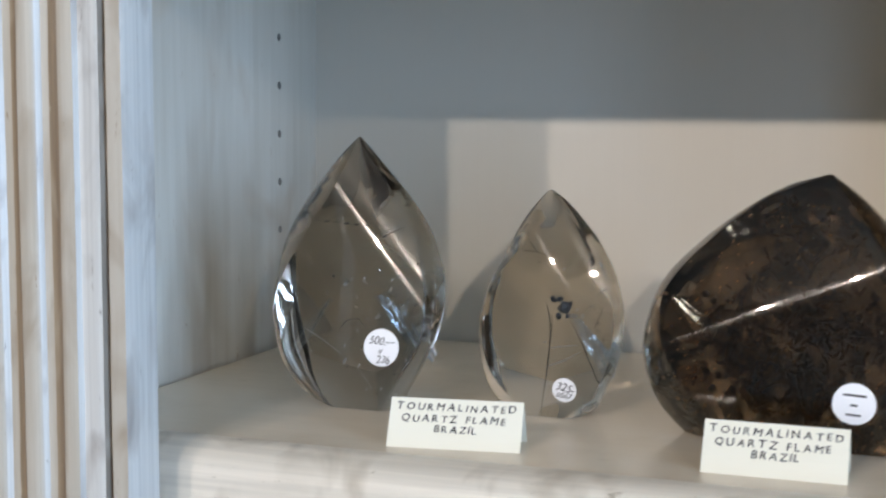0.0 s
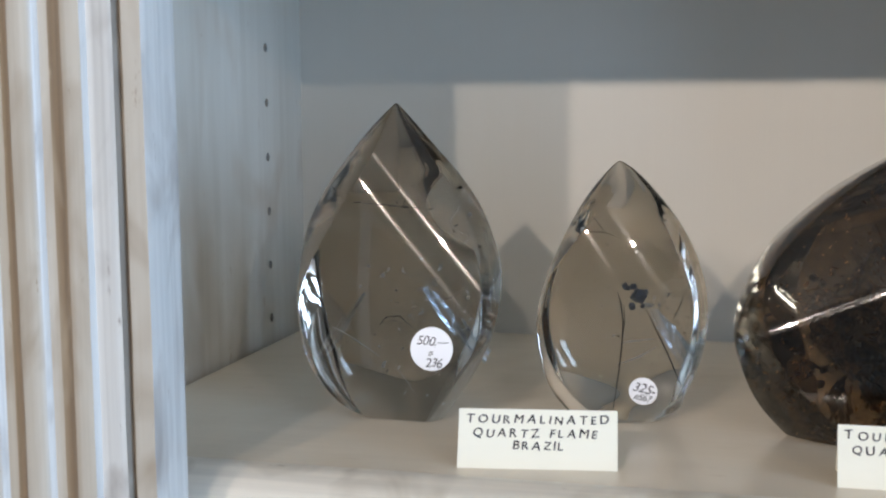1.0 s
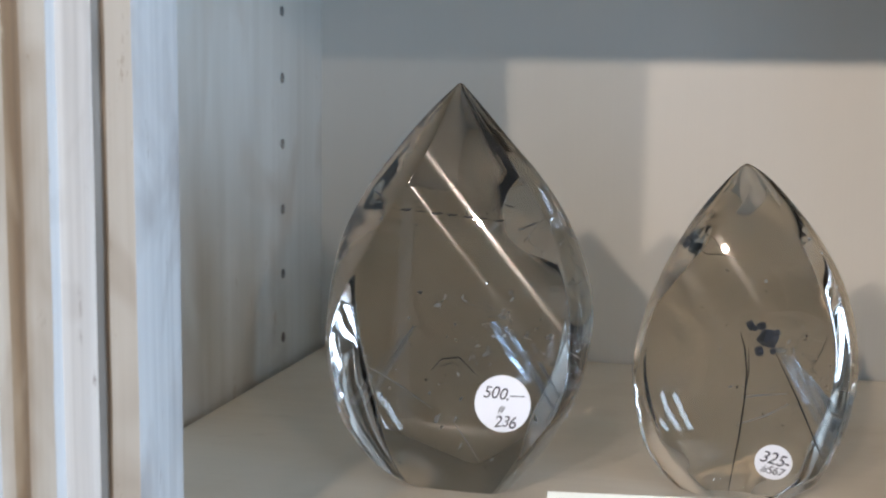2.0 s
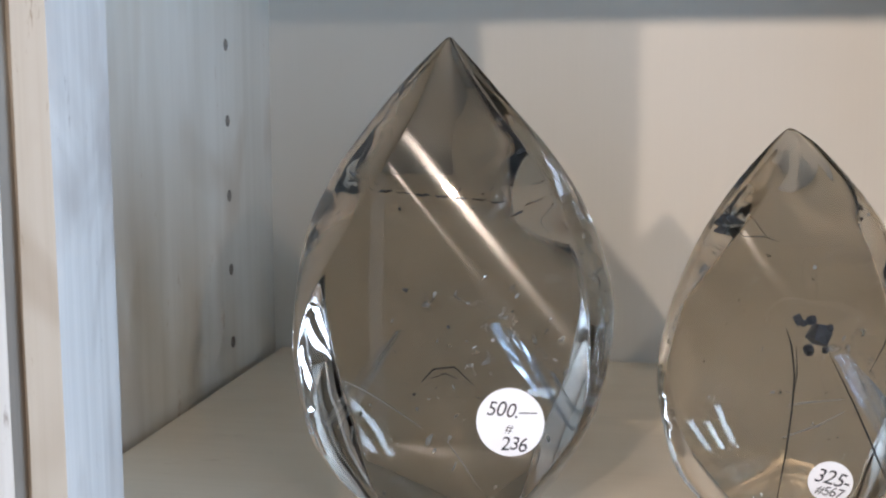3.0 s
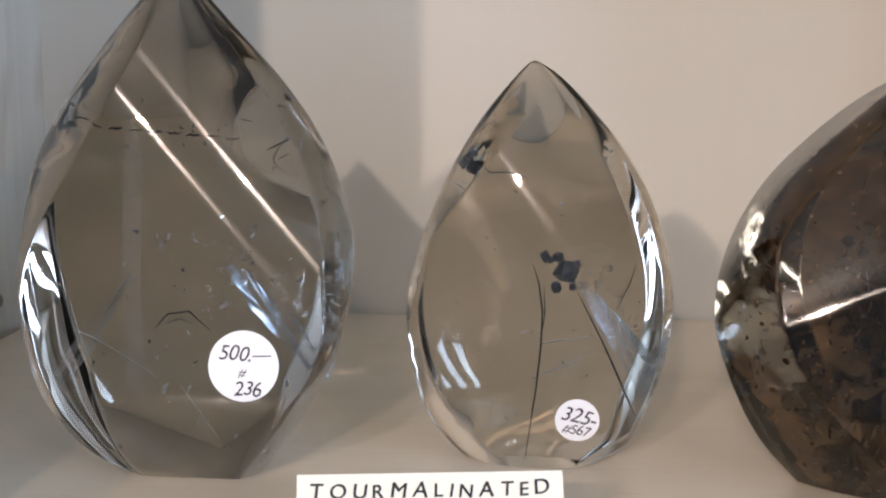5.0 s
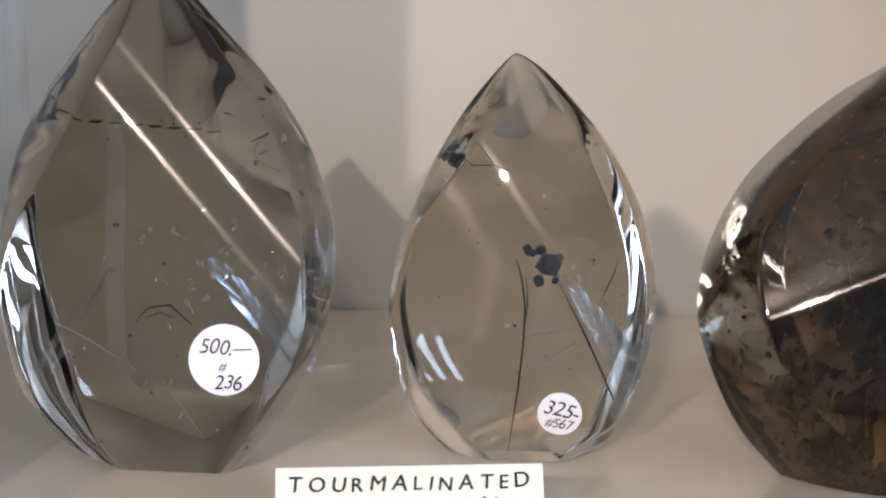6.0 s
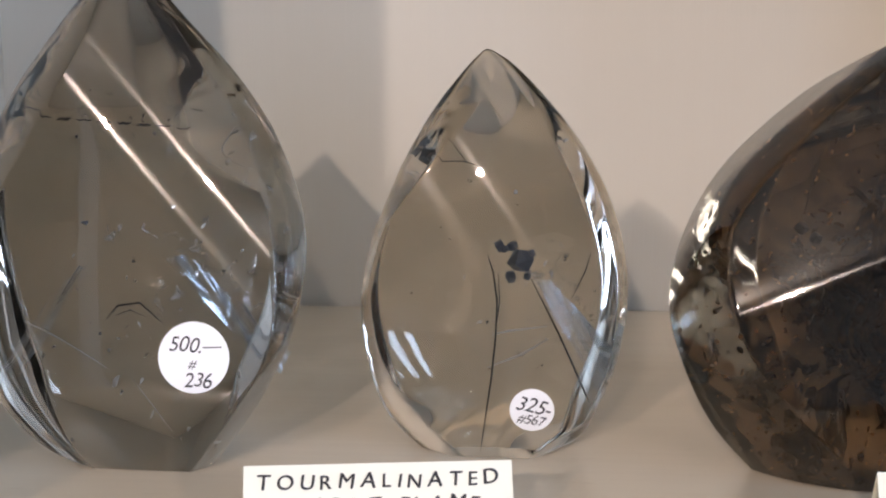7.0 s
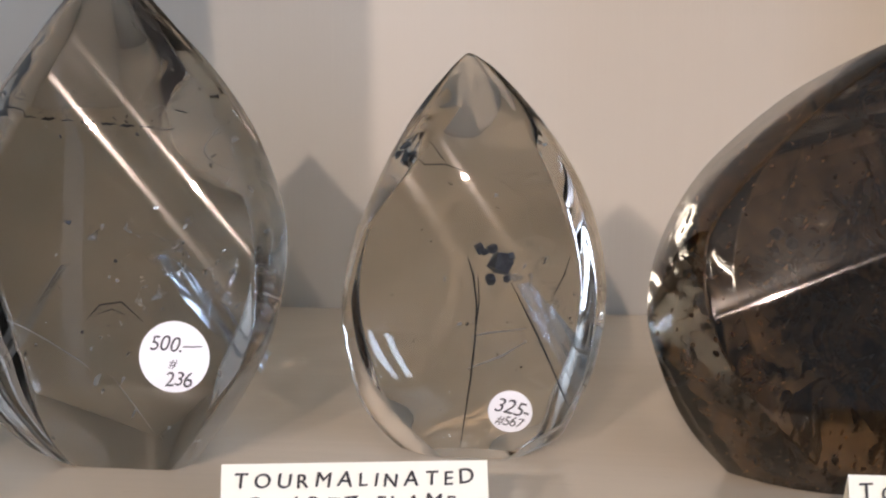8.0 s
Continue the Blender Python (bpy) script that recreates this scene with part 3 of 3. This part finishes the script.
# the small clear flame
zs_l = (1.418, 1.414, 1.403, 1.391, 1.379, 1.364, 1.351, 1.339, 1.325, 1.313, 1.304, 1.300)
zs_r = (1.418, 1.414, 1.405, 1.392, 1.378, 1.365, 1.354, 1.342, 1.327, 1.314, 1.305, 1.300)
FB = dict(
    left=outline(SH, 0.118, zs_l, (0.2282, 0.2240, 0.2148, 0.2070, 0.2008, 0.1952, 0.1922, 0.1915, 0.1940, 0.1982, 0.2050, 0.2095)),
    right=outline(SH, 0.118, zs_r, (0.2298, 0.2360, 0.2450, 0.2555, 0.2635, 0.2680, 0.2700, 0.2700, 0.2670, 0.2615, 0.2570, 0.2490)),
    face=belt_face(0.230, 1.360, -0.2085, -0.95, [(-0.05, 0.0), (0.0, 0.085), (0.015, 0.146), (0.030, 0.205), (0.06, 0.26)],
                   -0.157, 2.0, 0.006, SH, 0.118),
    ridge_l=outline(SH, 0.118, (1.418, 1.408, 1.3929, 1.3752, 1.3632, 1.350, 1.3354, 1.3221, 1.310, 1.300),
                    (0.2290, 0.2300, 0.2195, 0.2054, 0.1978, 0.1957, 0.1974, 0.2028, 0.2124, 0.2233)),
    ridge_r=outline(SH, 0.118, (1.418, 1.414, 1.3941, 1.372, 1.353, 1.3225, 1.3131, 1.305, 1.300),
                    (0.2297, 0.2345, 0.2525, 0.2640, 0.2680, 0.2636, 0.2590, 0.2480, 0.2420)),
    back_l=[(0, -0.80), (0.3, -0.88), (0.6, -0.86), (0.85, -0.72), (1, -0.5)],
    back_m=[(0, 0.1), (0.5, 0.05), (1, 0.0)],
    back_r=[(0, 0.76), (0.3, 0.80), (0.6, 0.72), (0.85, 0.60), (1, 0.5)],
    side_l=[(0, 0.008), (0.4, 0.014), (0.7, 0.014), (0.9, 0.0045), (1, 0.0003)],
    side_r=[(0, 0.008), (0.4, 0.012), (0.8, 0.006), (1, 0.0003)],
    deep=[(0, 0.040), (0.2, 0.046), (0.45, 0.039), (0.7, 0.0215), (0.9, 0.0072), (1, 0.0005)],
    shoulder=[(0, 0.84), (0.7, 0.84), (0.9, 0.82), (1, 0.8)])
stone_b = part("quartz_flame", flame_body(z0=SH, height=0.118, apex_x=0.2290, **FB), QUARTZ_B)
tagged(stone_b, "small clear tourmalinated quartz flame with black needles inside", "crystal", "quartz flames on the shelf")

# the broad, dark smoky flame
zs_l = (1.430, 1.424, 1.411, 1.396, 1.380, 1.360, 1.343, 1.327, 1.313, 1.300)
zs_r = (1.430, 1.417, 1.406, 1.385, 1.360, 1.340, 1.320, 1.300)
FC = dict(
    left=outline(SH, 0.13, zs_l, (0.3715, 0.3520, 0.3300, 0.3111, 0.2954, 0.2845, 0.2818, 0.2865, 0.2940, 0.3050)),
    right=outline(SH, 0.13, zs_r, (0.3732, 0.3880, 0.3985, 0.4150, 0.4300, 0.4340, 0.4280, 0.4120)),
    face=belt_face(0.325, 1.362, -0.2360, 0.40, [(-0.07, 0.12), (-0.005, 0.215), (0.0, 0.345), (0.02, 0.37), (0.07, 0.44)],
                   0.0, 0.9, 0.017, SH, 0.13),
    ridge_l=outline(SH, 0.13, (1.430, 1.4183, 1.4051, 1.3928, 1.3802, 1.3655, 1.3517, 1.3368, 1.323, 1.3113, 1.300),
                    (0.3725, 0.3430, 0.3220, 0.3086, 0.2995, 0.2954, 0.2964, 0.3026, 0.3135, 0.3244, 0.3320)),
    ridge_r=outline(SH, 0.13, (1.430, 1.415, 1.385, 1.360, 1.335, 1.300), (0.3730, 0.3840, 0.4060, 0.4190, 0.4230, 0.4010)),
    back_l=[(0, -0.55), (0.4, -0.60), (0.8, -0.5), (1, -0.3)],
    back_m=[(0, 0.05), (1, 0.0)],
    back_r=[(0, 0.55), (0.4, 0.60), (0.8, 0.5), (1, 0.3)],
    side_l=[(0, 0.014), (0.3, 0.028), (0.55, 0.040), (0.8, 0.043), (0.93, 0.022), (1, 0.0003)],
    side_r=[(0, 0.014), (0.3, 0.028), (0.55, 0.034), (0.8, 0.030), (0.93, 0.018), (1, 0.0003)],
    deep=[(0, 0.050), (0.2, 0.078), (0.45, 0.090), (0.7, 0.078), (0.9, 0.042), (1, 0.0008)],
    shoulder=[(0, 0.90), (0.7, 0.88), (1, 0.8)])
stone_c = part("quartz_flame", flame_body(z0=SH, height=0.13, apex_x=0.3725, **FC), QUARTZ_C)
tagged(stone_c, "broad dark smoky quartz flame full of rusty inclusions", "crystal", "quartz flames on the shelf")
bpy.context.view_layer.update()

# needles and flaws inside the stones
def strand_in(stone, name, points, radius, mat, label=""):
    return hang_in(part(name, strand(points, radius), mat, None, label), stone)


def needle_in(stone, points, radius=0.00024):
    return strand_in(stone, "needle", points, radius, NEEDLE, "thin black tourmaline needle")


needle_in(stone_b, [(0.2275, -0.199, 1.3012), (0.2308, -0.198, 1.3222), (0.2320, -0.198, 1.3340), (0.2324, -0.198, 1.3445), (0.2313, -0.198, 1.3530), (0.2296, -0.198, 1.3584)], 0.00028)
needle_in(stone_b, [(0.2322, -0.198, 1.3371), (0.2331, -0.198, 1.3445), (0.2327, -0.198, 1.3530)], 0.00020)
needle_in(stone_b, [(0.2421, -0.196, 1.3510), (0.2502, -0.195, 1.3347), (0.2564, -0.195, 1.3212), (0.2600, -0.196, 1.3140)], 0.00030)
needle_in(stone_b, [(0.2590, -0.193, 1.3581), (0.2575, -0.193, 1.3530), (0.2536, -0.193, 1.3446)], 0.00020)
needle_in(stone_b, [(0.2135, -0.196, 1.3885), (0.2164, -0.196, 1.3852), (0.2223, -0.196, 1.3853), (0.2277, -0.196, 1.3836)], 0.00020)
needle_in(stone_b, [(0.2185, -0.196, 1.3915), (0.2210, -0.196, 1.3880), (0.2233, -0.196, 1.3851)], 0.00018)
rng = random.Random(7)
for c, size in (((0.2392, -0.196, 1.3562), 0.0064), ((0.2330, -0.197, 1.3608), 0.0028), ((0.2368, -0.197, 1.3608), 0.0026), ((0.2362, -0.197, 1.3518), 0.0032),
                ((0.2421, -0.196, 1.3585), 0.0022), ((0.2345, -0.198, 1.3600), 0.0018), ((0.2410, -0.197, 1.3520), 0.0020)):
    bm = bmesh.new()
    lump(rng, c, size, bm)
    hang_in(part("tourmaline_grain", bm, GRAIN, None, "dark blue-grey tourmaline grain"), stone_b)
for k in range(9):
    u = k / 9
    x, z = 0.097 + 0.050 * u, 1.3985 - 0.0045 * u
    pts = [(x + 0.0042 * q / 4, -0.207 + rng.uniform(-0.0006, 0.0006), z + rng.uniform(-0.0003, 0.0003)) for q in range(5)]
    hang_in(part("dark_flaw", strand(pts, rng.uniform(0.00018, 0.00042), None, 5), NEEDLE, None, "short dark flaw"), stone_a)
flecks_in(stone_a, rng, 10, ((0.098, 0.147), (-0.209, -0.203), (1.3925, 1.3985)), (0.0006, 0.0016), NEEDLE, "dark_flaw", "short dark flaw")
flecks_in(stone_a, rng, 7, ((0.110, 0.160), (-0.225, -0.185), (1.325, 1.375)), (0.0006, 0.0016), GRAIN, "dark_flaw", "short dark flaw")
flecks_in(stone_a, rng, 12, ((0.110, 0.165), (-0.225, -0.185), (1.315, 1.375)), (0.0008, 0.0022), VEIL, "pale_flaw", "pale glinting flaw")
flecks_in(stone_b, rng, 10, ((0.205, 0.255), (-0.205, -0.175), (1.312, 1.380)), (0.0006, 0.0018), VEIL, "pale_flaw", "pale glinting flaw")
flecks_in(stone_c, rng, 26, ((0.300, 0.400), (-0.222, -0.175), (1.303, 1.326)), (0.0015, 0.0042), RUST, "rusty_grain", "rust-brown mineral grain")


def grain_cloud(stone, count, zone, size, seed, flat=0.3):
    """Countless mineral grains, thicker towards the foot of the stone."""
    r = random.Random(seed)
    within = inside(stone)
    bm = bmesh.new()
    (xa, xb), (ya, yb), (za, zb) = zone
    for k in range(count):
        for tries in range(40):
            p = (r.uniform(xa, xb), r.uniform(ya, yb), za + (zb - za) * r.random() ** 1.8)
            big = r.uniform(*size)
            if within(p, big):
                break
        flake(r, p, big, bm, flat)
    return bm


for count, size, mat, label in ((640, (0.0005, 0.0017), RUST, "rust-brown mineral grains"), (420, (0.0003, 0.0015), COPPER, "copper-coloured glinting grains"),
                                (70, (0.0004, 0.0014), VEIL, "pale glinting flaws")):
    cloud = hang_in(part("mineral_grains", grain_cloud(stone_c, count, ((0.290, 0.425), (-0.240, -0.170), (1.302, 1.420)), size, count), mat, None, label), stone_c)
    tagged(cloud, kind="stuff")


def veil(centre, size, facing, seed):
    """A healed crack: a thin wavy sheet inside the stone."""
    bm = bmesh.new()
    z = Vector(facing).normalized()
    x = z.orthogonal().normalized()
    y = z.cross(x)
    n = 14
    grid = [[bm.verts.new(Vector(centre) + size * ((i / n - 0.5) * x + (j / n - 0.5) * y + 0.12 * noise.noise((i * 0.3, j * 0.3, seed)) * z)) for j in range(n + 1)] for i in range(n + 1)]
    for i in range(n):
        for j in range(n):
            bm.faces.new((grid[i][j], grid[i + 1][j], grid[i + 1][j + 1], grid[i][j + 1])).smooth = True
    return bm


for k, (c, size, f) in enumerate((((0.345, -0.205, 1.345), 0.050, (0.3, -1, 0.2)), ((0.372, -0.195, 1.375), 0.050, (-0.3, -1, 0.5)), ((0.330, -0.195, 1.330), 0.035, (0.6, -1, -0.5)),
                                  ((0.380, -0.210, 1.335), 0.050, (0.1, -1, -0.4)), ((0.360, -0.190, 1.320), 0.034, (0.0, -0.6, 1)), ((0.357, -0.226, 1.350), 0.066, (0.05, -1, 0.12)), ((0.362, -0.212, 1.352), 0.070, (-0.1, -1, 0.2)), ((0.360, -0.190, 1.352), 0.074, (0.0, -1, 0.1)), ((0.352, -0.182, 1.395), 0.030, (0.5, -1, 0.1)))):
    hang_in(part("healed_crack", veil(c, size, f, k * 3.7), SMOKE, None, "wispy brown healed crack"), stone_c)
for k, (c, size, f) in enumerate((((0.142, -0.205, 1.357), 0.030, (0.5, -0.6, 0.6)), ((0.120, -0.205, 1.395), 0.024, (0.1, -0.4, 1)))):
    hang_in(part("healed_crack", veil(c, size, f, 40 + k * 2.1), MIST, None, "faint pale healed crack"), stone_a)
hang_in(part("healed_crack", veil((0.248, -0.190, 1.345), 0.026, (0.7, -0.7, 0.3), 71), MIST, None, "faint pale healed crack"), stone_b)

def crack(points, seed):
    """A flat inner sheet with a ragged outline, through the given corners."""
    r = random.Random(seed)
    bm = bmesh.new()
    pts = [Vector(p) for p in points]
    rim = []
    for a, b in zip(pts, pts[1:] + pts[:1]):
        for k in range(6):
            p = a.lerp(b, k / 6)
            rim.append(bm.verts.new(p + Vector((r.uniform(-1, 1), r.uniform(-0.3, 0.3), r.uniform(-1, 1))) * 0.0005))
    mid = bm.verts.new(sum(pts, Vector()) / len(pts))
    for k in range(len(rim)):
        bm.faces.new((rim[k], rim[(k + 1) % len(rim)], mid))
    return bm


def tilted(corners, x0, z0, y0, by_x, by_z):
    """Corners (x, z) of an inner sheet, laid on a plane that leans by by_x and by_z."""
    return [(x, y0 + by_x * (x - x0) + by_z * (z - z0), z) for x, z in corners]


# bluish sheets added inside the stones where the windows' reflections show
hang_in(part("inner_sheet", crack(tilted([(0.2436, 1.3505), (0.2480, 1.3500), (0.2650, 1.3300), (0.2640, 1.3200), (0.2590, 1.3165), (0.2530, 1.3300)], 0.255, 1.335, -0.193, 0.29, 0.09), 3), SHEEN, None, "bluish glassy sheet added for window reflections"), stone_b)
hang_in(part("inner_sheet", crack(tilted([(0.1400, 1.3615), (0.1470, 1.3605), (0.1620, 1.3450), (0.1725, 1.3310), (0.1700, 1.3255), (0.1560, 1.3420)], 0.155, 1.345, -0.216, 0.37, 0.10), 4), SHEEN, None, "bluish glassy sheet added for window reflections"), stone_a)
hang_in(part("inner_sheet", crack([(0.1160, -0.219, 1.3575), (0.1185, -0.218, 1.3577), (0.1085, -0.219, 1.3400), (0.0990, -0.219, 1.3275), (0.0935, -0.220, 1.3285), (0.1005, -0.219, 1.3397)], 6), SHEEN_THIN, None, "bluish glassy sheet added for window reflections"), stone_a)
hang_in(part("inner_sheet", crack([(0.1399, -0.216, 1.3596), (0.1480, -0.215, 1.3598), (0.1640, -0.212, 1.3490), (0.1700, -0.211, 1.3400), (0.1578, -0.213, 1.3450)], 8), MIST, None, "faint pale healed crack"), stone_a)
hang_in(part("inner_sheet", crack([(0.1162, -0.216, 1.3705), (0.1240, -0.215, 1.3687), (0.1342, -0.214, 1.3614), (0.1282, -0.215, 1.3620), (0.1200, -0.216, 1.3660)], 9), MIST, None, "faint pale healed crack"), stone_a)
strand_in(stone_a, "bright_flaw", [(0.1005, -0.221, 1.3420), (0.1060, -0.221, 1.3397), (0.1116, -0.221, 1.3367), (0.1240, -0.221, 1.3292)], 0.00020, VEIL, "pale glinting flaw")
strand_in(stone_a, "bright_flaw", [(0.1310, -0.221, 1.3273), (0.1370, -0.221, 1.3210), (0.1419, -0.221, 1.3149)], 0.00012, VEIL, "pale glinting flaw")
strand_in(stone_a, "dark_flaw", [(0.1238, -0.221, 1.3426), (0.1275, -0.221, 1.3468), (0.1338, -0.221, 1.3477), (0.1399, -0.221, 1.3422)], 0.00030, NEEDLE, "short dark flaw")
strand_in(stone_a, "dark_flaw", [(0.1268, -0.221, 1.3440), (0.1310, -0.221, 1.3456), (0.1350, -0.221, 1.3440)], 0.00020, NEEDLE, "short dark flaw")
for c, size in (((0.1188, -0.221, 1.3701), 0.0024), ((0.1120, -0.220, 1.3120), 0.0020), ((0.1165, -0.219, 1.3940), 0.0012), ((0.1380, -0.218, 1.3945), 0.0016)):
    bm = bmesh.new()
    flake(rng, c, size, bm, 0.3)
    hang_in(part("dark_flaw", bm, GRAIN, None, "short dark flaw"), stone_a)
for x, z, size in ((0.1510, 1.3621, 0.0022), (0.1396, 1.3522, 0.0024), (0.1050, 1.3318, 0.0020), (0.1646, 1.3555, 0.0022), (0.1658, 1.3466, 0.0018), (0.1564, 1.3567, 0.0022),
                   (0.1320, 1.3535, 0.0014), (0.1246, 1.3421, 0.0012), (0.1434, 1.3129, 0.0012), (0.1600, 1.3580, 0.0014)):
    for q in range(3):
        bm = bmesh.new()
        flake(rng, (x + rng.uniform(-0.3, 0.3) * size, -0.217 + rng.uniform(-0.001, 0.001), z + rng.uniform(-0.5, 0.5) * size), 0.7 * size, bm)
        hang_in(part("glinting_flaw", bm, SILVER, None, "tiny bright glinting flaw"), stone_a)
flecks_in(stone_a, rng, 34, ((0.122, 0.166), (-0.228, -0.190), (1.330, 1.372)), (0.0004, 0.0015), SILVER, "glinting_flaw", "tiny bright glinting flaw")
flecks_in(stone_a, rng, 16, ((0.104, 0.150), (-0.222, -0.190), (1.306, 1.410)), (0.0003, 0.0011), SILVER, "glinting_flaw", "tiny bright glinting flaw")
flecks_in(stone_b, rng, 26, ((0.206, 0.262), (-0.204, -0.172), (1.306, 1.372)), (0.0003, 0.0013), SILVER, "glinting_flaw", "tiny bright glinting flaw")
for pts in ([(0.2307, -0.194, 1.3340), (0.2356, -0.194, 1.3353), (0.2465, -0.193, 1.3366)], [(0.2295, -0.194, 1.3243), (0.2393, -0.194, 1.3283), (0.2471, -0.193, 1.3329)]):
    strand_in(stone_b, "bright_flaw", pts, 0.00034, VEIL, "pale glinting flaw")
for x, z, size in ((0.2597, 1.3394, 0.0018), (0.2635, 1.3385, 0.0024), (0.2660, 1.3390, 0.0018), (0.2393, 1.3283, 0.0020), (0.2302, 1.3243, 0.0014), (0.2520, 1.3560, 0.0020), (0.2240, 1.3790, 0.0012)):
    for q in range(3):
        bm = bmesh.new()
        flake(rng, (x + rng.uniform(-0.5, 0.5) * size, -0.192 + rng.uniform(-0.001, 0.001), z + rng.uniform(-0.5, 0.5) * size), 0.6 * size, bm)
        hang_in(part("glinting_flaw", bm, SILVER, None, "tiny bright glinting flaw"), stone_b)

# the dark stone: a silvery needle, dark grains, a tan splinter and a black hairline
strand_in(stone_c, "silvery_needle", [(0.3232, -0.221, 1.4030), (0.3194, -0.219, 1.3877), (0.3162, -0.217, 1.3717)], 0.00034, SILVER, "pale silvery needle")
strand_in(stone_c, "dark_flaw", [(0.3106, -0.219, 1.3630), (0.3186, -0.218, 1.3599), (0.3283, -0.217, 1.3536), (0.3358, -0.217, 1.3495)], 0.00030, NEEDLE, "black hairline crack")
strand_in(stone_c, "bright_flaw", [(0.3185, -0.216, 1.3431), (0.3224, -0.216, 1.3520), (0.3209, -0.216, 1.3607)], 0.00022, VEIL, "pale glinting flaw")
hang_in(part("splinter", crack([(0.3388, -0.213, 1.3795), (0.3405, -0.213, 1.3779), (0.3372, -0.213, 1.3605), (0.3346, -0.213, 1.3605)], 15), TAN, None, "tan mineral splinter"), stone_c)
for x, z, size in ((0.3165, 1.3685, 0.0030), (0.3202, 1.3656, 0.0028), (0.3424, 1.3299, 0.0034), (0.3395, 1.3248, 0.0026), (0.3410, 1.3275, 0.0022)):
    bm = bmesh.new()
    lump(rng, (x, -0.214, z), size, bm)
    hang_in(part("tourmaline_grain", bm, GRAIN, None, "dark blue-grey tourmaline grain"), stone_c)
for x, z, size in ((0.3287, 1.3963, 0.0022), (0.3100, 1.3544, 0.0018), (0.3141, 1.3561, 0.0018), (0.3072, 1.3608, 0.0014), (0.3183, 1.3440, 0.0014), (0.3233, 1.3718, 0.0022), (0.3015, 1.3301, 0.0020), (0.3300, 1.3690, 0.0012)):
    for q in range(2):
        bm = bmesh.new()
        flake(rng, (x + rng.uniform(-0.4, 0.4) * size, -0.217, z + rng.uniform(-0.5, 0.5) * size), 0.7 * size, bm)
        hang_in(part("glinting_flaw", bm, COPPER, None, "copper-coloured glint"), stone_c)

# ---- price stickers ----
sticker(stone_a, 0.1528, 1.3369, 0.0195,
        [("500.\u2014", 0.0057, 0.0004, 0.0036, 0.05, 0.2, 0.0), ("#", 0.0038, -0.0003, -0.0016, 0.05, 0.2, 0.0), ("236", 0.0056, 0.0016, -0.0060, 0.06, 0.25, 0.0)],
        "round white price sticker on the tall quartz flame", -3)
sticker(stone_b, 0.2430, 1.3160, 0.0128,
        [("325-", 0.0060, 0.0003, 0.0016, 0.06, 0.25, 0.0), ("#567", 0.0042, 0.0003, -0.0028, 0.04, 0.25, 0.0)],
        "small round price sticker on the clear quartz flame", -12)
sticker_c = sticker(stone_c, 0.3880, 1.3265, 0.0195, [], "round white price sticker on the dark quartz flame", -3, (0.0042, -0.0004, -0.0050))


# ---- name cards ----
def name_card(x0, x1, y0, y1, z_top, seed):
    """A folded cream card standing like a tent, lettered by hand."""
    a, b = Vector((x0, y0, SH)), Vector((x1, y1, SH))
    along = (b - a).normalized()
    back = Vector((0, 0, 1)).cross(along)
    w = (b - a).length
    h = z_top - SH
    lean = 0.0125
    t = 0.00045
    prof = [(0, 0), (lean, h), (2 * lean - 0.001, 0.0), (2 * lean - 0.001 - t, 0.0), (lean, h - 2.4 * t), (t, 0.0)]
    bm = bmesh.new()
    ends = []
    for s in (0, w):
        ends.append([bm.verts.new(a + along * s + back * d + Vector((0, 0, z))) for d, z in prof])
    for i in range(len(prof)):
        j = (i + 1) % len(prof)
        bm.faces.new((ends[0][i], ends[0][j], ends[1][j], ends[1][i]))
    for e in ends:
        bm.faces.new((e[0], e[1], e[4], e[5]))
        bm.faces.new((e[1], e[2], e[3], e[4]))
    bmesh.ops.recalc_face_normals(bm, faces=bm.faces)
    ob = part("name_card", bm, PAPER)
    tagged(ob, "folded cream card reading tourmalinated quartz flame Brazil", "card", "name cards on the shelf")
    up = (back * lean + Vector((0, 0, h)))
    tall = up.length
    up.normalize()
    out = along.cross(up)
    m = Matrix.Translation(a + along * w / 2 + up * tall / 2) @ Matrix((along, up, out)).transposed().to_4x4()
    for k, (text, dx, dy, gap) in enumerate((("TOURMALINATED", 0.0006, 0.0082, 0.35), ("QUARTZ FLAME", -0.0005, 0.0024, 0.31), ("BRAZIL", 0.0008, -0.0026, 0.24))):
        bm = lettering(text, 0.0050, m @ Matrix.Translation((dx, dy, 0)), seed + k, gap, 1.02, 0.08, 0.0)
        stroke = bmesh.ops.duplicate(bm, geom=list(bm.verts) + list(bm.edges) + list(bm.faces))
        moved = [v for v in stroke["geom"] if isinstance(v, bmesh.types.BMVert)]
        bmesh.ops.translate(bm, vec=along * 0.00016 + up * 0.00008 + out * 0.00005, verts=moved)
        part("lettering", bm, INK, ob, "black hand-written capitals")
    return ob


name_card(0.1785, 0.2420, -0.2970, -0.2870, 1.3215, 11)
name_card(0.3260, 0.3890, -0.2890, -0.2880, 1.3215, 23)


# light gathered by the polished stones falls on the shelf and the panels
for lamp in (SPOT_A, SPOT_B, SPOT_C):
    lamp.data.cycles.is_caustics_light = True
for stone in (stone_a, stone_b, stone_c):
    stone.cycles.is_caustics_caster = True
for ob in cabinet.children:
    if ob.name.startswith(("shelf", "back_panel", "side_panel")):
        ob.cycles.is_caustics_receiver = True
